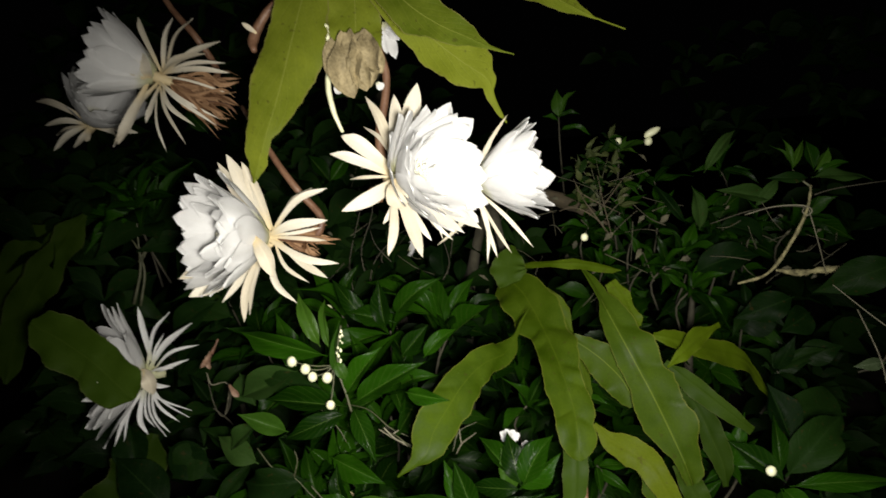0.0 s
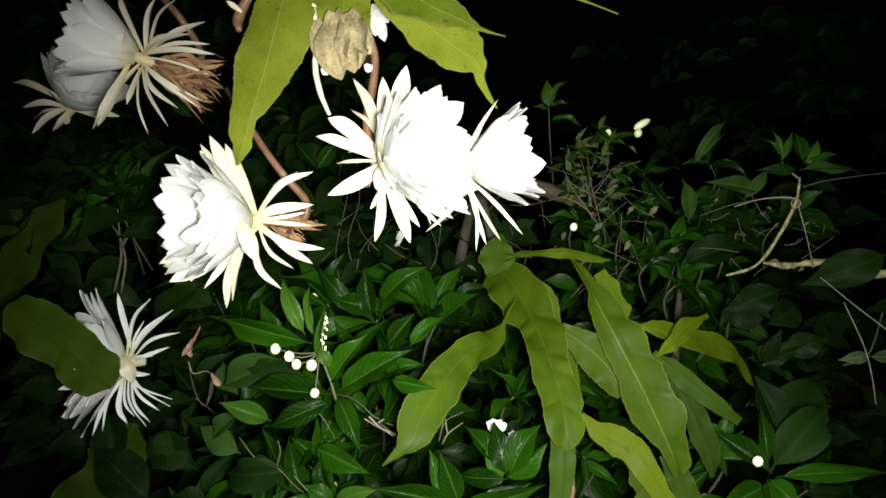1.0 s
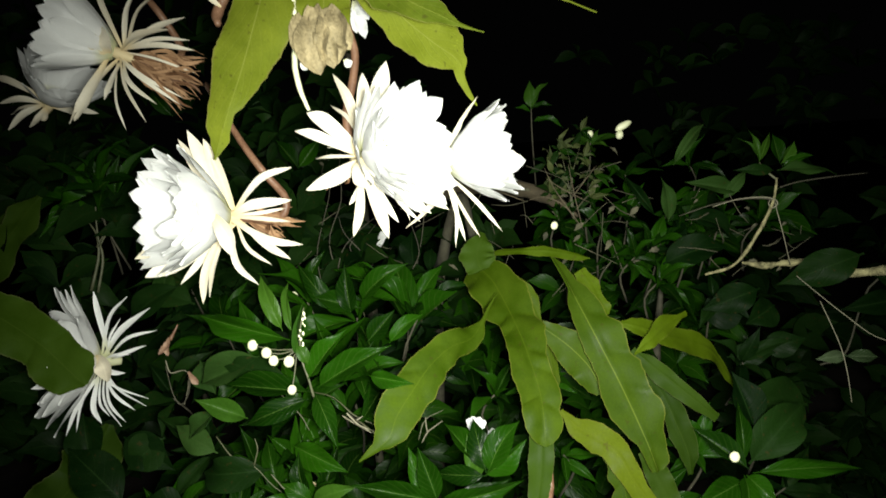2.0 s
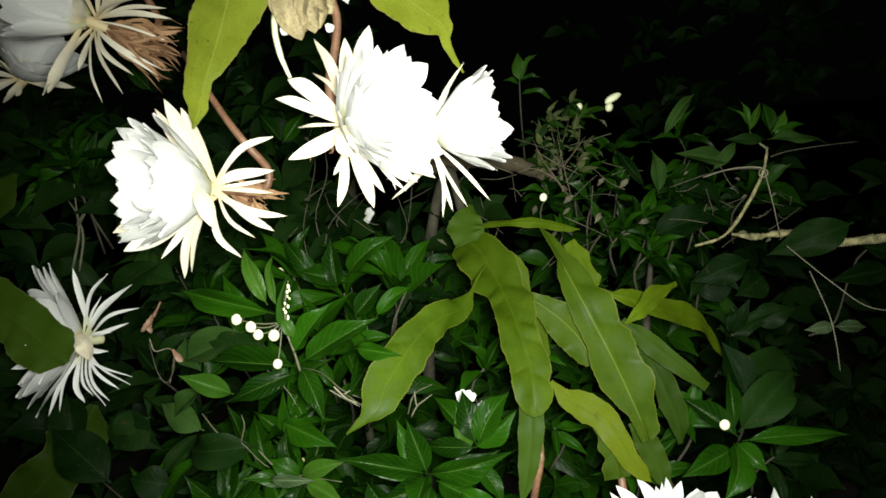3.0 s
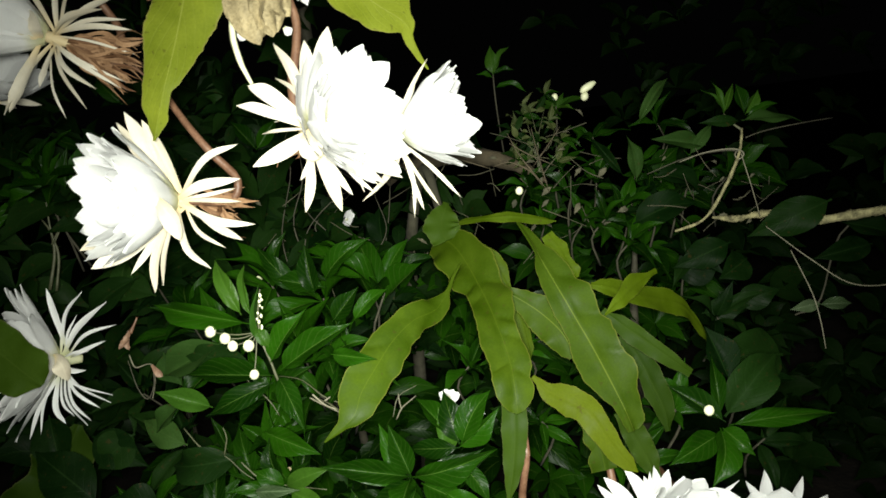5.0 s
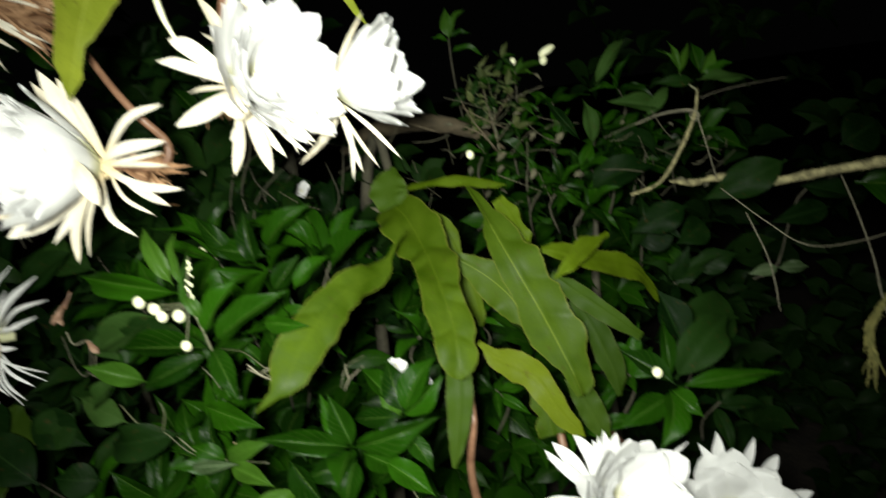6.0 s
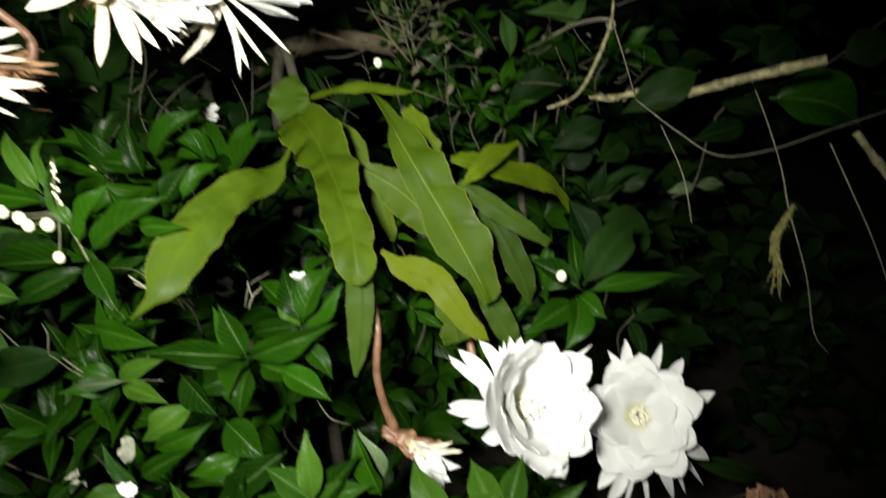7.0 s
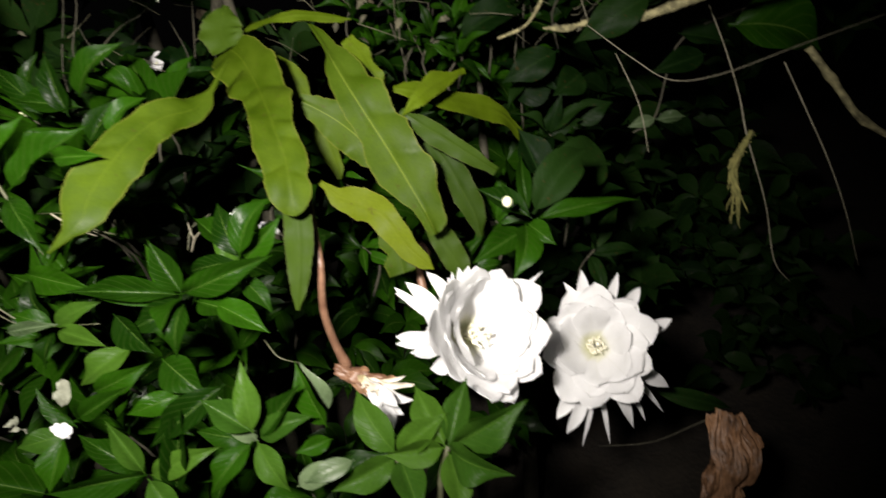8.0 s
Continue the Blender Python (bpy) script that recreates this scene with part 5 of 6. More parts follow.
strand("stick", [(0.591, 0.794, 1.161), (0.620, 0.764, 1.170), (0.653, 0.728, 1.180), (0.704, 0.672, 1.193)], [0.0048, 0.0060, 0.0056, 0.0057, 0.0074, 0.0056, 0.0058, 0.0057, 0.0058, 0.0072, 0.0056, 0.0056], DRY_WOOD, "cut dry yellowish stick lying among leaves", "stick", 0.22, 44)
strand("stick", [(0.499, 0.892, 1.165), (0.531, 0.884, 1.160), (0.564, 0.878, 1.163), (0.593, 0.867, 1.167)], [0.0015, 0.004, 0.0065, 0.0035, 0.006, 0.004, 0.0025], DRY_WOOD, "weathered dry stick among leaves", "stick", 0.5, 26)
strand("stick", [(0.721, 0.639, 1.107), (0.750, 0.626, 1.061), (0.776, 0.616, 1.020), (0.818, 0.606, 0.986)], [0.0046, 0.0044, 0.0045, 0.0060, 0.0043, 0.0044, 0.0044, 0.0043, 0.0062, 0.0042, 0.0040, 0.0036], DRY_WOOD, "dry yellowish cut stick leaning down", "stick", 0.22, 44)
strand("vine", [(0.517, 0.784, 1.166), (0.564, 0.755, 1.117), (0.605, 0.732, 1.084), (0.672, 0.723, 1.081), (0.773, 0.724, 1.095), (0.942, 0.738, 1.114)], [0.0006, 0.0007, 0.0006, 0.0007, 0.0006], TWIG_GREY, "thin pale looping vine stem", "vine", 0.1, 30)
strand("hanging_root", [(0.743, 0.853, 1.156), (0.738, 0.807, 1.095), (0.727, 0.762, 1.038), (0.725, 0.741, 0.985), (0.742, 0.719, 0.887), (0.749, 0.704, 0.801), (0.778, 0.702, 0.757)], [0.0009, 0.0011, 0.001, 0.0014, 0.0008, 0.001, 0.0005], TWIG_GREY, "thin pale hanging root", "root", 0.2, 30)
strand("hanging_root", [(0.721, 0.675, 1.089), (0.742, 0.656, 1.025), (0.761, 0.639, 0.966), (0.784, 0.628, 0.896), (0.817, 0.629, 0.805)], [0.0009, 0.001, 0.0009, 0.0008, 0.0005], TWIG_GREY, "thin pale hanging root", "root", 0.2, 24)
strand("hanging_root", [(0.564, 0.801, 1.122), (0.577, 0.775, 1.065), (0.579, 0.760, 1.028), (0.576, 0.745, 0.992)], [0.0007, 0.0008, 0.0007, 0.0005], TWIG_GREY, "short thin hanging root", "root", 0.2)
moss = thing("moss_clump", (0.722, 0.741, 0.986), "mossy yellowish clump on a hanging root", "moss")
spine = [Vector(p) for p in ((0.732, 0.741, 0.989), (0.710, 0.732, 0.972), (0.694, 0.724, 0.947), (0.687, 0.715, 0.914), (0.690, 0.706, 0.880))]
for k in range(7):
    stop = 5 if k < 4 else 4
    path = [p + Vector((rng.uniform(-0.004, 0.004), rng.uniform(-0.003, 0.003), rng.uniform(-0.004, 0.004))) * (0.4 + 0.5 * i) for i, p in enumerate(spine[:stop])]
    tube("fibre", moss, path, [0.0022, 0.0030, 0.0026, 0.0018, 0.0004], MOSS, 26, 7, 1.3)
for k in range(26):
    at = curve_points(spine, 25)[k] + Vector((rng.uniform(-0.004, 0.004), rng.uniform(-0.003, 0.003), 0))
    end = at + Vector((rng.uniform(-0.010, 0.010), rng.uniform(-0.004, 0.004), rng.uniform(-0.022, 0.002)))
    tube("fibre", moss, [at, at.lerp(end, 0.5) + Vector((rng.uniform(-0.004, 0.004), 0, rng.uniform(-0.003, 0.003))), end], [0.0011, 0.0009, 0.0003], MOSS, 8, 5, 0.9)
strand("vine", [(0.408, 0.913, 1.243), (0.453, 0.894, 1.260), (0.476, 0.854, 1.270), (0.498, 0.832, 1.271), (0.512, 0.828, 1.265)], [0.0007, 0.0008, 0.0008, 0.0007], BARK, "thin curling vine tendril", "vine", 0.1)
strand("vine", [(0.514, 0.824, 1.287), (0.542, 0.824, 1.293), (0.591, 0.822, 1.297), (0.646, 0.830, 1.298)], [0.0008, 0.0007, 0.0006], BARK, "thin pale trailing vine tendril", "vine", 0.1)

# the red-brown hanging stem with its withered flower
wilt = thing("withered_flower", (0.119, 0.614, 0.884), "withered pinkish-brown flower on a curved red-brown stalk", "flower")
tube("flower_stalk", wilt, [(0.127, 0.614, 1.062), (0.124, 0.594, 1.012), (0.122, 0.589, 0.996), (0.114, 0.593, 0.950), (0.116, 0.605, 0.901), (0.122, 0.607, 0.869)], [0.003, 0.0036, 0.0039, 0.0042, 0.0046, 0.0065], TUBE, 24, 10, 0.10)
v, f = blob_data((0, 0, 0), (0.0105, 0.010, 0.026), 30, 22, 0.03, 3, (0.9, -0.2, -0.5))
v = [p * (1 + 0.45 * noise.noise(p * 110) + 0.25 * noise.noise(p * 300)) for p in v]
hang("withered_head", mesh_from("withered_head", v, f, TUBE), wilt, Matrix.Translation((0.135, 0.595, 0.858)))
for k in range(16):
    turn_by = k * 2.4
    off = Vector((0.35 * math.cos(turn_by), -0.5 + 0.45 * math.sin(turn_by), 0.6 * math.sin(turn_by + 0.7))) * 0.011
    a = Vector((0.124, 0.600, 0.864)).lerp(Vector((0.142, 0.590, 0.852)), (k % 5) / 4) + off
    e = a + Vector((0.020, -0.004, -0.009)) * rng.uniform(0.6, 1.2) + off * rng.uniform(0.1, 0.9)
    blade("sepal", wilt, [a, a.lerp(e, 0.5) + off * 0.35, e], rng.uniform(0.004, 0.009), (TUBE, PAPERY, BROWN_SEPAL, SEPAL_DULL)[k % 4], n=12, m=6, cup=0.5, wave=0.4, waves=1.6, phase=k, profile=sepal_profile, crumple=0.002)
for e, w, m in (((0.147, 0.545, 0.849), 0.015, PETAL), ((0.151, 0.540, 0.833), 0.014, PETAL), ((0.157, 0.533, 0.828), 0.018, PETAL), ((0.168, 0.545, 0.831), 0.015, PETAL), ((0.182, 0.552, 0.840), 0.013, PETAL), ((0.188, 0.562, 0.855), 0.009, SEPAL), ((0.164, 0.530, 0.856), 0.018, PETAL), ((0.145, 0.550, 0.862), 0.010, SEPAL), ((0.182, 0.570, 0.863), 0.005, SEPAL),
                ((0.171, 0.579, 0.860), 0.008, SEPAL_DULL), ((0.154, 0.566, 0.848), 0.010, SEPAL_DULL), ((0.132, 0.573, 0.857), 0.008, SEPAL_DULL), ((0.166, 0.571, 0.840), 0.007, SEPAL_DULL)):
    blade("sepal", wilt, [(0.132, 0.596, 0.861), Vector((0.145, 0.585, 0.852)).lerp(Vector(e), 0.35) + Vector((0, -0.006, 0.004)), e], w, m, n=18, m=6, cup=0.6, wave=0.35, waves=1.7, profile=petal_profile, phase=w * 900, crumple=0.0028, twist=0.8 * math.sin(w * 3000))

tube("flower_stalk", hub, [(0.240, 0.639, 0.965), (0.230, 0.640, 0.980), (0.223, 0.622, 0.947), (0.226, 0.602, 0.913), (0.240, 0.571, 0.894)], [0.003, 0.004, 0.0045, 0.005, 0.006], TUBE, 16, 8)
tube("flower_stalk", hub, [(0.268, 0.657, 0.959), (0.288, 0.695, 0.922), (0.356, 0.727, 0.813), (0.413, 0.698, 0.738), (0.426, 0.646, 0.777)], [0.003, 0.004, 0.0045, 0.005, 0.006], TUBE, 16, 8)
# papery withered bloom under the overhead stems
husk = thing("withered_flower", (-0.092, 0.697, 1.503), "papery beige withered bloom hanging under a stem", "flower")
v, f = blob_data((0, 0, 0), (0.025, 0.014, 0.026), 44, 32, 0.02, 5, (0.25, 0, 1))
v = [p * (1 + 0.30 * noise.noise(p * 70) + 0.16 * noise.noise(p * 190)) for p in v]
hang("withered_head", mesh_from("withered_head", v, f, PAPERY), husk, Matrix.Translation((-0.088, 0.677, 1.498)))
for k, (a, e, w) in enumerate((((-0.106, 0.672, 1.522), (-0.098, 0.660, 1.468), 0.030), ((-0.094, 0.668, 1.530), (-0.092, 0.656, 1.459), 0.034), ((-0.080, 0.667, 1.528), (-0.074, 0.660, 1.470), 0.034), ((-0.070, 0.669, 1.522), (-0.060, 0.664, 1.484), 0.026), ((-0.086, 0.660, 1.508), (-0.078, 0.658, 1.466), 0.020))):
    blade("sepal", husk, [a, Vector(a).lerp(Vector(e), 0.35) + Vector((0.005 * (k % 3 - 1), -0.008, 0.0)), Vector(a).lerp(Vector(e), 0.7) + Vector((-0.004 * (k % 2), -0.004, 0.0)), e], w, PAPERY, n=26, m=10, cup=0.7, wave=0.35, waves=1.6, phase=k * 1.7, pleat=0.08, pleats=2.2, profile=sepal_profile, crumple=0.0025)
for at, e, wd in (((-0.104, 0.662, 1.474), (-0.112, 0.660, 1.466), 0.010), ((-0.066, 0.662, 1.474), (-0.060, 0.660, 1.466), 0.010)):
    blade("petal", husk, [at, e], wd, PETAL, n=6, m=4, cup=0.4, wave=0.3, profile=petal_profile)

# dead brown leaf at the bottom
dead = thing("dead_leaf", (0.573, 0.563, 0.687), "large curled brown dead leaf hanging down", "leaf")
for k, (c, e, w) in enumerate((((0.568, 0.573, 0.683), (0.512, 0.500, 0.545), 0.030), ((0.586, 0.574, 0.668), (0.552, 0.515, 0.552), 0.026), ((0.556, 0.578, 0.677), (0.513, 0.528, 0.580), 0.022), ((0.577, 0.566, 0.680), (0.530, 0.500, 0.535), 0.024), ((0.592, 0.576, 0.664), (0.570, 0.530, 0.575), 0.016), ((0.562, 0.566, 0.676), (0.500, 0.506, 0.560), 0.014), ((0.580, 0.562, 0.676), (0.545, 0.508, 0.560), 0.010))):
    blade("dry_blade", dead, [c, Vector(c).lerp(Vector(e), 0.35) + Vector((0.010 * ((k * 5) % 3 - 1), -0.018, 0.004)), Vector(c).lerp(Vector(e), 0.7) + Vector((0.006 * ((k * 7) % 3 - 1), 0.004, 0)), e], w, BROWN_LEAF, n=34, m=12, cup=0.6, wave=0.3, waves=2.4, phase=k, pleat=0.24, pleats=3.2, profile=limp_profile, crumple=0.004, twist=0.5 * ((k * 3) % 4 - 1.5))
tube("leaf_stalk", dead, [(0.575, 0.571, 0.681), (0.550, 0.600, 0.646), (0.517, 0.660, 0.577), (0.462, 0.720, 0.540)], [0.0016, 0.0012, 0.001, 0.001], BARK, 8, 6)

# ---- dry twigs, small white blossoms and pale leaves further back ----
dry = thing("dry_twig_bush", (0.263, 1.000, 1.232), "tangle of thin dry brownish twigs", "twigs")
for tip in ((0.226, 1.029, 1.358), (0.251, 1.051, 1.371), (0.259, 1.016, 1.356), (0.285, 1.027, 1.363), (0.304, 1.030, 1.333), (0.228, 1.000, 1.321), (0.303, 1.012, 1.296), (0.216, 1.016, 1.293), (0.236, 0.981, 1.279)):
    mid = Vector((0.262, 1.009, 1.275)).lerp(Vector(tip), 0.5) + Vector((rng.uniform(-0.012, 0.012), rng.uniform(-0.02, 0.02), rng.uniform(-0.01, 0.01)))
    tube("twig", dry, [(0.263, 1.000, 1.232), (0.261, 1.010, 1.280), mid, tip], [0.0010, 0.0008, 0.0007, 0.0004], PALE_TWIG, 10, 5, 0.5)
    for k in range(4):
        at = mid.lerp(Vector(tip), k / 3)
        end = at + Vector((rng.uniform(-0.025, 0.025), -0.008, rng.uniform(-0.008, 0.025)))
        leaf(dry, at, end, rng.uniform(0.007, 0.014), DRY if k else BROAD)
for c in ((0.246, 1.027, 1.357), (0.293, 1.042, 1.341), (0.254, 1.007, 1.312), (0.294, 1.007, 1.272), (0.223, 1.004, 1.286), (0.295, 1.061, 1.386), (0.226, 1.034, 1.334), (0.313, 1.044, 1.308)):
    for k in range(6):
        a = k * 2.4 + rng.random()
        ln = rng.uniform(0.016, 0.036)
        end = Vector(c) + Vector((math.cos(a) * ln, rng.uniform(-0.02, 0.01), math.sin(a) * ln))
        leaf(dry, c, end, ln * 0.4, DRY if k % 3 == 0 else BROAD if k % 3 == 1 else GLOSSY)
back_twigs = thing("dry_twig_bush", (-0.148, 0.963, 1.192), "thin bare twigs behind the flowers", "twigs")
for pts in (((-0.149, 0.961, 1.183), (-0.148, 0.972, 1.237), (-0.133, 0.985, 1.299), (-0.135, 1.006, 1.353), (-0.118, 1.039, 1.417)), ((-0.174, 0.957, 1.158), (-0.168, 0.980, 1.219), (-0.155, 1.008, 1.308), (-0.155, 1.026, 1.345)), ((-0.016, 0.952, 1.173), (-0.004, 0.969, 1.207), (-0.018, 0.991, 1.261)),
            ((-0.147, 0.951, 1.185), (-0.130, 0.958, 1.224), (-0.091, 0.974, 1.260), (-0.054, 0.985, 1.274)), ((-0.104, 0.966, 1.216), (-0.129, 0.973, 1.245), (-0.136, 0.979, 1.272)), ((-0.021, 0.995, 1.135), (0.001, 1.012, 1.219), (0.018, 1.047, 1.292)), ((-0.098, 0.958, 1.179), (-0.122, 0.967, 1.217), (-0.112, 0.970, 1.234))):
    tube("twig", back_twigs, [Vector(p) + Vector((rng.uniform(-0.008, 0.008), 0, 0)) for p in pts], [0.0011, 0.0009, 0.0008, 0.0005], BARK, 14, 5, 0.5)
pale = thing("pale_leaf", (-0.027, 1.004, 1.174), "dull grey-green leaf behind the flowers", "leaf")
leaf(pale, (-0.018, 1.003, 1.171), (-0.017, 1.036, 1.235), 0.05, BROAD)
def small_blossom(at, size, label):
    at = Vector(at)
    ob = thing("small_white_flower", at, label, "flower", "small white blossoms")
    for k in range(9):
        d = Vector((math.cos(k * 2.4), -0.5, math.sin(k * 2.4))) * size * rng.uniform(0.7, 1.1)
        blade("petal", ob, [at, at + d * 0.5 + Vector((0, -size * 0.25, 0)), at + d], size * 0.65, PETAL, n=6, m=2, cup=0.3, wave=0.3, profile=petal_profile, crumple=size * 0.25)
    return ob


small_blossom((-0.084, 1.126, 1.208), 0.017, "small crumpled white blossom far behind")
small_blossom((0.050, 0.666, 1.047), 0.013, "small crumpled white blossom among dark leaves")
small_blossom((0.073, 0.672, 1.028), 0.010, "small crumpled white blossom among dark leaves")
small_blossom((0.079, 0.644, 1.036), 0.010, "small crumpled white blossom among dark leaves")
small_blossom((-0.112, 0.504, 0.946), 0.009, "small crumpled white blossom low in the shrub")
small_blossom((-0.146, 0.753, 1.218), 0.007, "tiny white blossom on the shrub")
spike = thing("flower_spike", (-0.133, 0.601, 1.175), "short spike set with tiny whitish buds", "flower")
tube("stalk", spike, [(-0.133, 0.600, 1.172), (-0.132, 0.603, 1.195), (-0.126, 0.606, 1.220)], [0.0012, 0.001, 0.0007], PALE_TWIG, 8, 5)
for k in range(13):
    c = Vector((-0.133, 0.600, 1.174)).lerp(Vector((-0.125, 0.601, 1.219)), k / 13) + Vector((rng.uniform(-0.0026, 0.0026), rng.uniform(-0.003, 0), rng.uniform(-0.001, 0.001)))
    b = rng.uniform(0.0009, 0.0015)
    v, f = blob_data((0, 0, 0), (b, b, b * 1.5), 7, 5, 0.3, k)
    hang("flower_bud", mesh_from("flower_bud", v, f, BUD), spike, Matrix.Translation(c))
# scraps of white bloom behind the overhead stems
scrap = thing("withered_petals", (-0.054, 0.753, 1.531), "limp white petals hanging behind a stem", "flower")
for tip, w in (((-0.042, 0.743, 1.530), 0.018), ((-0.048, 0.739, 1.508), 0.014), ((-0.059, 0.751, 1.517), 0.016)):
    blade("petal", scrap, [(-0.058, 0.757, 1.555), tip], w, PETAL, n=8, m=4, cup=0.4, wave=0.3, profile=petal_profile)
# broad rounded leaves of a climber at the edge
climber = thing("climbing_vine", (0.921, 0.904, 1.188), "climber with broad round dark leaves", "vine")
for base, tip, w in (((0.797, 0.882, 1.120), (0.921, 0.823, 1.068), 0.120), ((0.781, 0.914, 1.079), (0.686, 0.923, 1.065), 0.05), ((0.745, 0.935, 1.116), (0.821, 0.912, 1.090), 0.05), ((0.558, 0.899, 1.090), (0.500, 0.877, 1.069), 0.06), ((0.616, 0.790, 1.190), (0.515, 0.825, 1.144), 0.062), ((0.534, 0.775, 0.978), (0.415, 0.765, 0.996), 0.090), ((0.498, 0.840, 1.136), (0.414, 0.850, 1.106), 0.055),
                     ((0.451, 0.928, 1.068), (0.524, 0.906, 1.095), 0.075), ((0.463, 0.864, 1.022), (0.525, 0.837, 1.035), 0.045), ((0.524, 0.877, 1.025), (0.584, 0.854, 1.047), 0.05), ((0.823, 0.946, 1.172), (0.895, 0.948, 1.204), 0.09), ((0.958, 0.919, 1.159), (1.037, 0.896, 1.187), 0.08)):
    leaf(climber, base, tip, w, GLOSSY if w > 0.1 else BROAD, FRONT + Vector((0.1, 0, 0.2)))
for base, tip in (((0.678, 0.895, 0.997), (0.631, 0.901, 0.991)), ((0.677, 0.895, 0.995), (0.727, 0.886, 0.993))):
    leaf(climber, base, tip, 0.025, PALE, FRONT + Vector((0.1, 0, 0.2)))
tube("vine_stem", climber, [(0.642, 0.905, 0.979), (0.679, 0.897, 1.001), (0.750, 0.935, 1.106), (0.847, 0.896, 1.141), (0.960, 0.922, 1.167), (1.158, 0.979, 1.248)], [0.0015, 0.0015, 0.002, 0.002, 0.002], BARK, 24, 6, 0.2)

# a dry arching branch with straw hanging over it, behind the cactus
branch = thing("dry_branch", (0.147, 0.963, 1.294), "thick dry tan branch arching behind the cactus", "branch")
tube("stem", branch, [(0.002, 1.124, 1.263), (0.023, 1.116, 1.281), (0.075, 1.103, 1.296), (0.141, 1.084, 1.299), (0.203, 1.059, 1.285), (0.248, 1.034, 1.262), (0.276, 1.021, 1.239)], [0.007, 0.013, 0.015, 0.0155, 0.014, 0.010, 0.002], TAN_WOOD, 40, 14, 0.25)
straw = thing("dry_straw", (0.193, 0.878, 1.326), "dry pale straw blades hanging over a branch", "straw")
for pts in (((0.190, 0.881, 1.334), (0.202, 0.870, 1.302), (0.221, 0.858, 1.270), (0.237, 0.848, 1.243)), ((0.225, 0.877, 1.337), (0.228, 0.868, 1.306), (0.232, 0.858, 1.274), (0.237, 0.848, 1.241)), ((0.163, 0.870, 1.289), (0.186, 0.864, 1.293), (0.213, 0.851, 1.277), (0.230, 0.851, 1.250)),
            ((0.271, 0.892, 1.332), (0.240, 0.876, 1.301), (0.221, 0.872, 1.281)), ((0.191, 0.876, 1.319), (0.215, 0.868, 1.301), (0.259, 0.866, 1.276)), ((0.116, 0.881, 1.306), (0.134, 0.877, 1.298), (0.159, 0.870, 1.287))):
    blade("straw_blade", straw, pts, 0.0016, TAN_WOOD, n=12, m=2, cup=0.4, wave=0.2, thick=0.0006, profile=sepal_profile)
# withered scraps among the shrub
scrap_bud = thing("withered_bud", (-0.341, 0.750, 1.152), "small withered reddish-brown bud on a shrub", "bud")
for e, w in (((-0.348, 0.742, 1.137), 0.007), ((-0.335, 0.741, 1.134), 0.008), ((-0.338, 0.738, 1.142), 0.010)):
    blade("sepal", scrap_bud, [(-0.336, 0.755, 1.154), (-0.338, 0.746, 1.146), e], w, BROWN_SEPAL, n=8, m=4, cup=0.5, wave=0.3, profile=petal_profile)
tube("bud_stalk", scrap_bud, [(-0.327, 0.763, 1.169), (-0.331, 0.760, 1.161), (-0.336, 0.754, 1.152)], [0.0012, 0.0014, 0.003], TUBE, 5, 6)
scrap_bud = thing("withered_bud", (-0.308, 0.738, 1.104), "small withered brown bud on a pale curved twig", "bud")
blade("sepal", scrap_bud, [(-0.312, 0.740, 1.111), (-0.304, 0.733, 1.104), (-0.298, 0.731, 1.097)], 0.009, BROWN_SEPAL, n=8, m=4, cup=0.5, profile=petal_profile)
tube("bud_stalk", scrap_bud, [(-0.311, 0.740, 1.110), (-0.315, 0.740, 1.085), (-0.328, 0.742, 1.066), (-0.339, 0.746, 1.081), (-0.346, 0.753, 1.117)], [0.0008, 0.0009, 0.0009, 0.0007, 0.0005], BARK, 12, 5, 0.3)
fallen = thing("dead_leaf", (-0.142, 0.608, 1.014), "crumpled beige dead leaf caught among the shrub leaves", "leaf")
blade("dry_blade", fallen, [(-0.181, 0.702, 0.964), (-0.163, 0.695, 0.957), (-0.147, 0.697, 0.946)], 0.024, PAPERY, n=14, m=8, cup=0.5, wave=0.35, waves=2, pleat=0.12, crumple=0.008)
fallen = thing("dead_leaf", (-0.123, 0.544, 0.957), "small grey dead leaf stuck among shoots", "leaf")
blade("dry_blade", fallen, [(-0.124, 0.549, 0.968), (-0.120, 0.540, 0.960), (-0.129, 0.540, 0.945)], 0.016, GREY_LEAF, n=10, m=6, cup=0.3, wave=0.2, crumple=0.003, profile=sepal_profile)
fallen = thing("dead_leaf", (-0.189, 0.575, 0.927), "shredded pale grey dead leaf low in the shrub", "leaf")
for k in range(7):
    at = Vector((-0.194, 0.576, 0.928)).lerp(Vector((-0.183, 0.571, 0.918)), rng.random()) + Vector((0, 0, rng.uniform(-0.01, 0.01)))
    blade("dry_blade", fallen, [at, at + Vector((rng.uniform(-0.014, 0.014), -0.004, rng.uniform(-0.007, 0.007)))], 0.006, GREY_LEAF, n=6, m=2, cup=0.5, wave=0.3, crumple=0.004)
strand("vine", [(0.435, 0.860, 1.261), (0.462, 0.845, 1.271), (0.488, 0.832, 1.274), (0.505, 0.824, 1.271), (0.510, 0.822, 1.264), (0.505, 0.826, 1.258), (0.503, 0.832, 1.264), (0.512, 0.836, 1.270), (0.520, 0.838, 1.249), (0.533, 0.842, 1.213), (0.550, 0.850, 1.166)], [0.0008, 0.0009, 0.0008, 0.0006], TWIG_GREY, "thin tendril looped round a dry twig", "vine", 0.1, 44)
leaf(bush, (-0.059, 0.56, 1.158), (-0.015, 0.535, 1.156), 0.020)
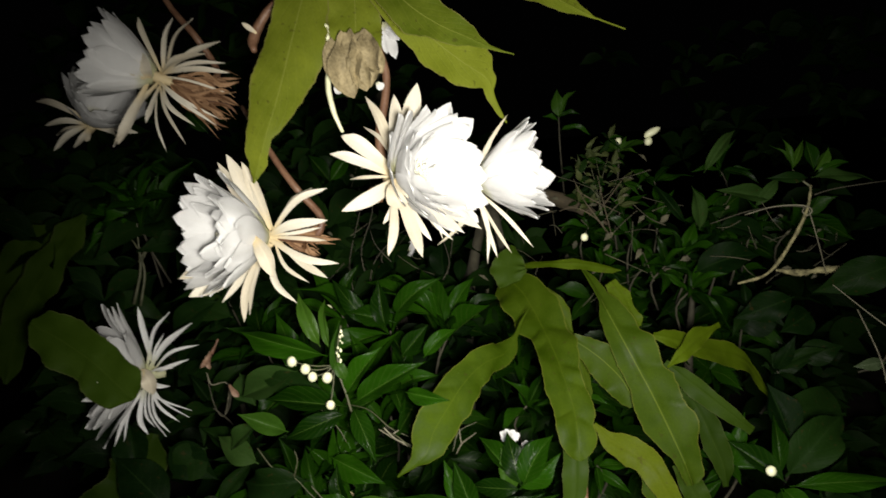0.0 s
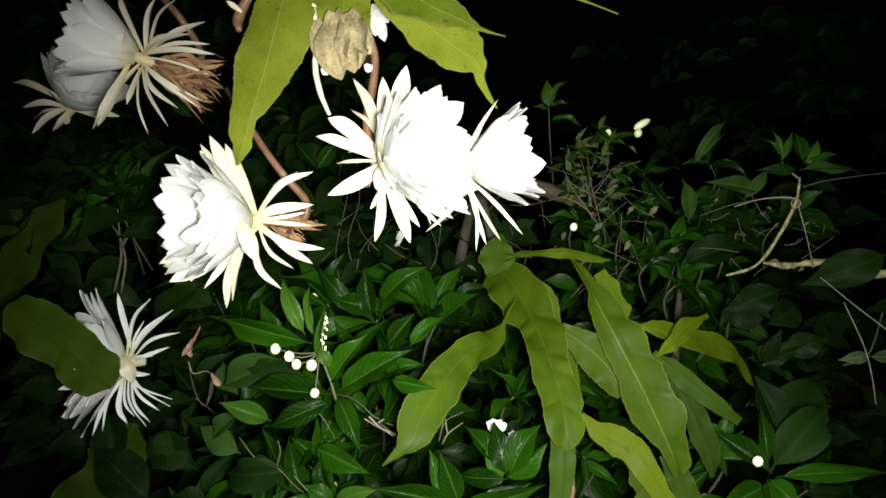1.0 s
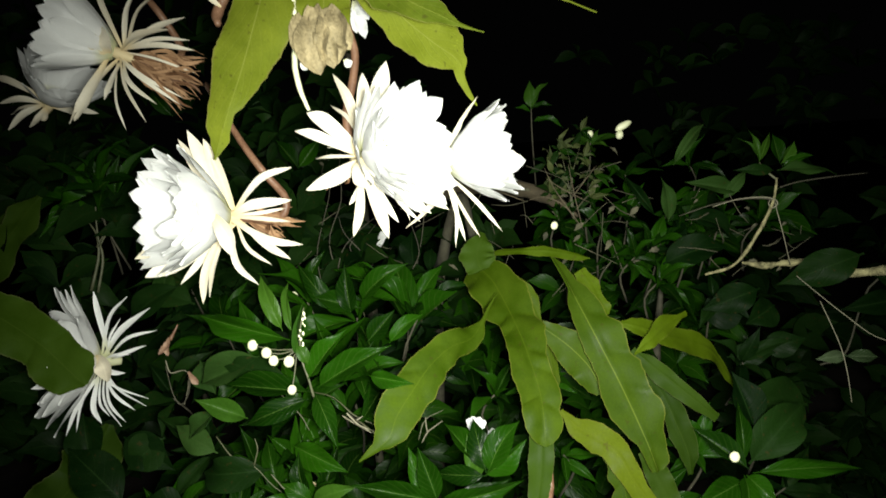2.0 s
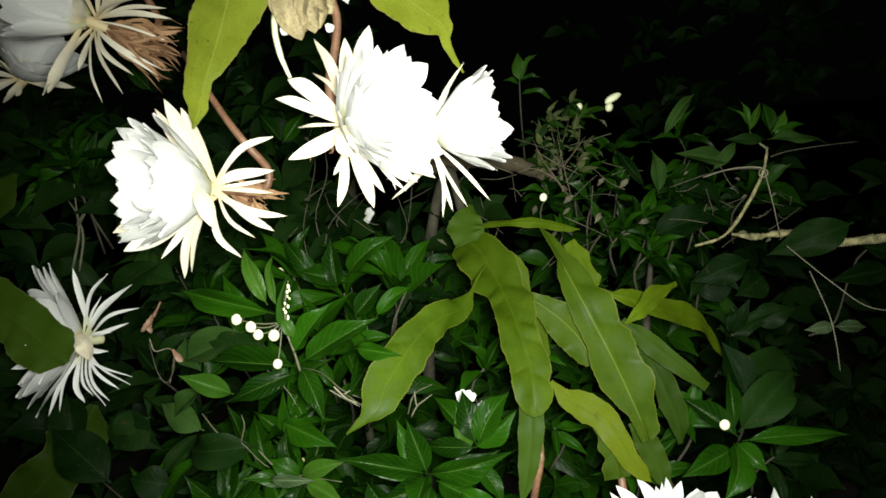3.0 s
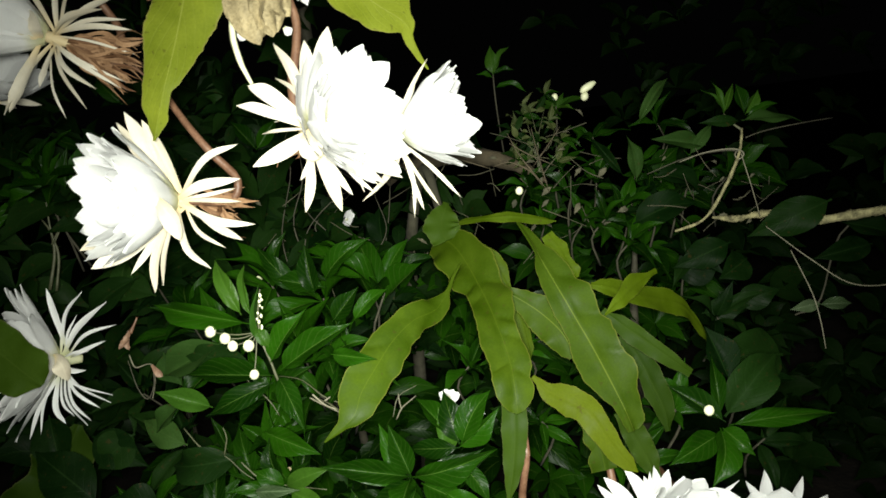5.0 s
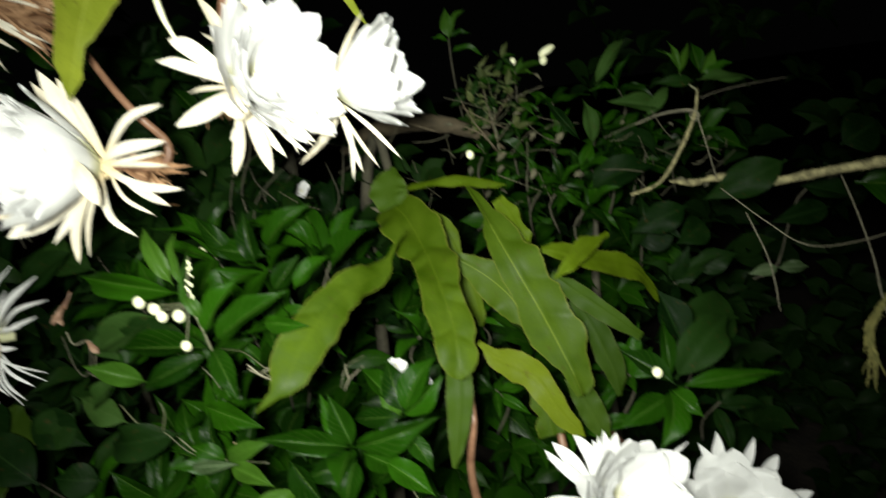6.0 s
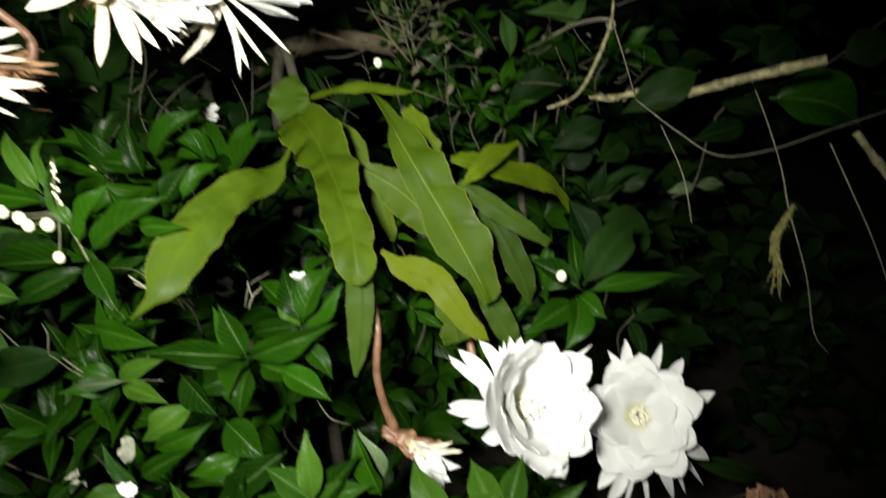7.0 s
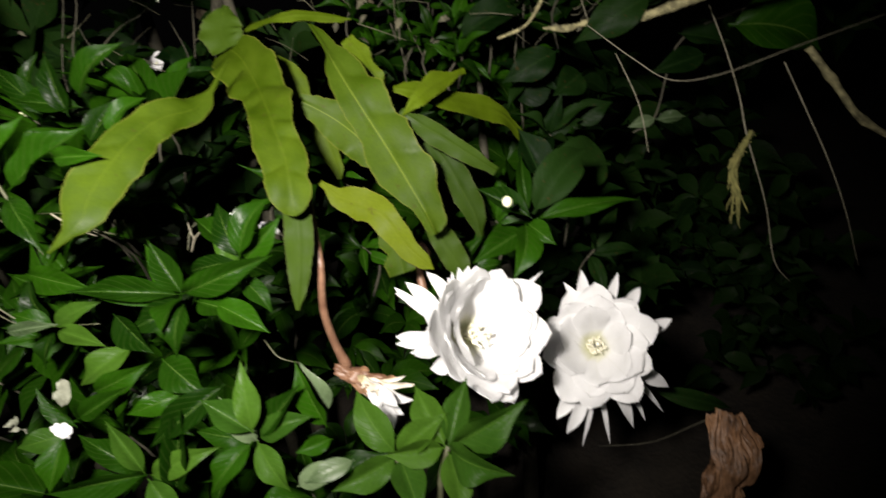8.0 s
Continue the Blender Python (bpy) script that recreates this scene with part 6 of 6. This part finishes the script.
# pale bare twigs and buds that catch the light in the shrub
for pts in ([(-0.089, 0.585, 1.109), (-0.077, 0.590, 1.091), (-0.056, 0.600, 1.075), (-0.044, 0.610, 1.064)], [(-0.044, 0.610, 1.064), (-0.044, 0.612, 1.074), (-0.046, 0.615, 1.083)], [(-0.017, 0.690, 1.013), (-0.009, 0.688, 1.027), (0.000, 0.686, 1.035), (0.011, 0.686, 1.042)], [(-0.009, 0.688, 1.027), (-0.010, 0.688, 1.038), (-0.010, 0.690, 1.047)], [(-0.367, 0.800, 1.109), (-0.363, 0.800, 1.090), (-0.343, 0.800, 1.092), (-0.326, 0.795, 1.076)], [(-0.338, 0.800, 1.085), (-0.343, 0.800, 1.063), (-0.351, 0.800, 1.041)], [(-0.100, 0.620, 1.090), (-0.086, 0.610, 1.085), (-0.067, 0.600, 1.077)], [(-0.087, 0.610, 1.086), (-0.077, 0.615, 1.090)]):
    tube("twig", bush, pts, [0.0009, 0.0009, 0.0008, 0.0005], TWIG_GREY, 12, 6, 0.6)
bud(bush, (-0.190, 0.840, 1.177), 0.006)
small_blossom((-0.062, 0.800, 1.009), 0.016, "crumpled greyish-white blossom deep in the shrub")
for k in range(10):
    at = Vector((-0.117, 0.672, 1.538)).lerp(Vector((-0.115, 0.672, 1.489)), k / 9) + Vector((rng.uniform(-0.0015, 0.0015), 0, 0))
    v, f = blob_data((0, 0, 0), (0.0026, 0.0026, 0.0036), 8, 6, 0.25, k)
    hang("flower_bud", mesh_from("flower_bud", v, f, BUD), over, Matrix.Translation(at))


def scraps(name, label, mat, box, number, seed):
    """Thin dry twigs and curled leaf scraps caught in a shrub, as one mesh."""
    r0 = random.Random(seed)
    verts, faces = [], []
    (x0, x1), (y0, y1), (z0, z1) = box
    for k in range(number):
        at = Vector((r0.uniform(x0, x1), r0.uniform(y0, y1), 0))
        at.z = z0 + (z1 - z0) * r0.random() + 0.25 * (at.y - y0)
        way = Vector((r0.uniform(-1, 1), r0.uniform(-0.4, 0.2), r0.uniform(-0.6, 0.9))).normalized()
        if k % 3:
            ln = r0.uniform(0.02, 0.07)
            v, f = tube_data([at, at + way * ln * 0.5 + Vector((0, 0, r0.uniform(-0.006, 0.006))), at + way * ln], [r0.uniform(0.0005, 0.0011), 0.0004], 6, 5, 0.5, k)
        else:
            ln = r0.uniform(0.010, 0.024)
            v, f, uv = ribbon_data([at, at + way * ln * 0.5 + Vector((0, -0.003, 0.002)), at + way * ln], ln * r0.uniform(0.25, 0.5), FRONT + Vector((r0.uniform(-0.5, 0.5), 0, r0.uniform(0, 0.8))), leaf_profile, n=8, m=4, cup=0.5, wave=0.3)
        base = len(verts)
        verts += v
        faces += [tuple(q + base for q in t) for t in f]
    return tagged(new(name, mesh_from(name, verts, faces, mat)), label, "twigs", kind="stuff")


scraps("dry_scraps", "pale dry twigs and curled leaf scraps caught in the shrub", LITTER, ((0.20, 0.62), (0.86, 1.02), (1.12, 1.25)), 46, 5)
scraps("dry_scraps", "brown dry twigs and leaf scraps behind the flowers", LITTER, ((-0.25, 0.35), (0.92, 1.1), (1.14, 1.33)), 60, 6)
# ---- the joined mass of foliage behind ----
def foliage(name, label, mat, boxes, seed, width=0.42):
    """Loose leaves in whorls through some boxes, as one mesh."""
    r0 = random.Random(seed)
    verts, faces, uvs = [], [], []
    for (x0, x1, y0, y1, z0, z1), number, size in boxes:
        for _ in range(number):
            c = Vector((r0.uniform(x0, x1), r0.uniform(y0, y1), r0.uniform(z0, z1)))
            first = r0.random() * 6.28
            for i in range(r0.randint(5, 8)):
                a, e = first + 2.399 * i, r0.uniform(-0.5, 0.9)
                d = Vector((math.cos(a) * math.cos(e), math.sin(a) * math.cos(e) - 0.35, math.sin(e))).normalized()
                ln = size * r0.uniform(0.6, 1.25)
                mid = c + d * ln * 0.5 + Vector((0, 0, ln * 0.07))
                v, f, uv = ribbon_data([c, mid, c + d * ln + Vector((0, 0, -ln * 0.1))], ln * width * r0.uniform(0.65, 1.05), Vector((r0.uniform(-0.6, 0.6), -0.7, r0.uniform(0.1, 1))), leaf_profile, n=8, m=2, cup=0.3, thick=0.0006)
                base = len(verts)
                verts += v
                uvs += uv
                faces += [tuple(q + base for q in g) for g in f]
    return tagged(new(name, mesh_from(name, verts, faces, mat, uvs)), label, "foliage", kind="stuff")


foliage("back_foliage", "dark green leaves of shrubs deep in the bed", LEAF, [((-0.15, 0.35, 0.95, 1.2, 0.75, 1.08), 30, 0.09), ((-0.45, 0.5, 0.85, 1.1, 0.45, 0.85), 42, 0.09), ((0.25, 0.65, 1.05, 1.3, 0.85, 1.2), 24, 0.085), ((-0.5, 0.2, 0.75, 0.95, 0.35, 0.75), 24, 0.09)], 4)
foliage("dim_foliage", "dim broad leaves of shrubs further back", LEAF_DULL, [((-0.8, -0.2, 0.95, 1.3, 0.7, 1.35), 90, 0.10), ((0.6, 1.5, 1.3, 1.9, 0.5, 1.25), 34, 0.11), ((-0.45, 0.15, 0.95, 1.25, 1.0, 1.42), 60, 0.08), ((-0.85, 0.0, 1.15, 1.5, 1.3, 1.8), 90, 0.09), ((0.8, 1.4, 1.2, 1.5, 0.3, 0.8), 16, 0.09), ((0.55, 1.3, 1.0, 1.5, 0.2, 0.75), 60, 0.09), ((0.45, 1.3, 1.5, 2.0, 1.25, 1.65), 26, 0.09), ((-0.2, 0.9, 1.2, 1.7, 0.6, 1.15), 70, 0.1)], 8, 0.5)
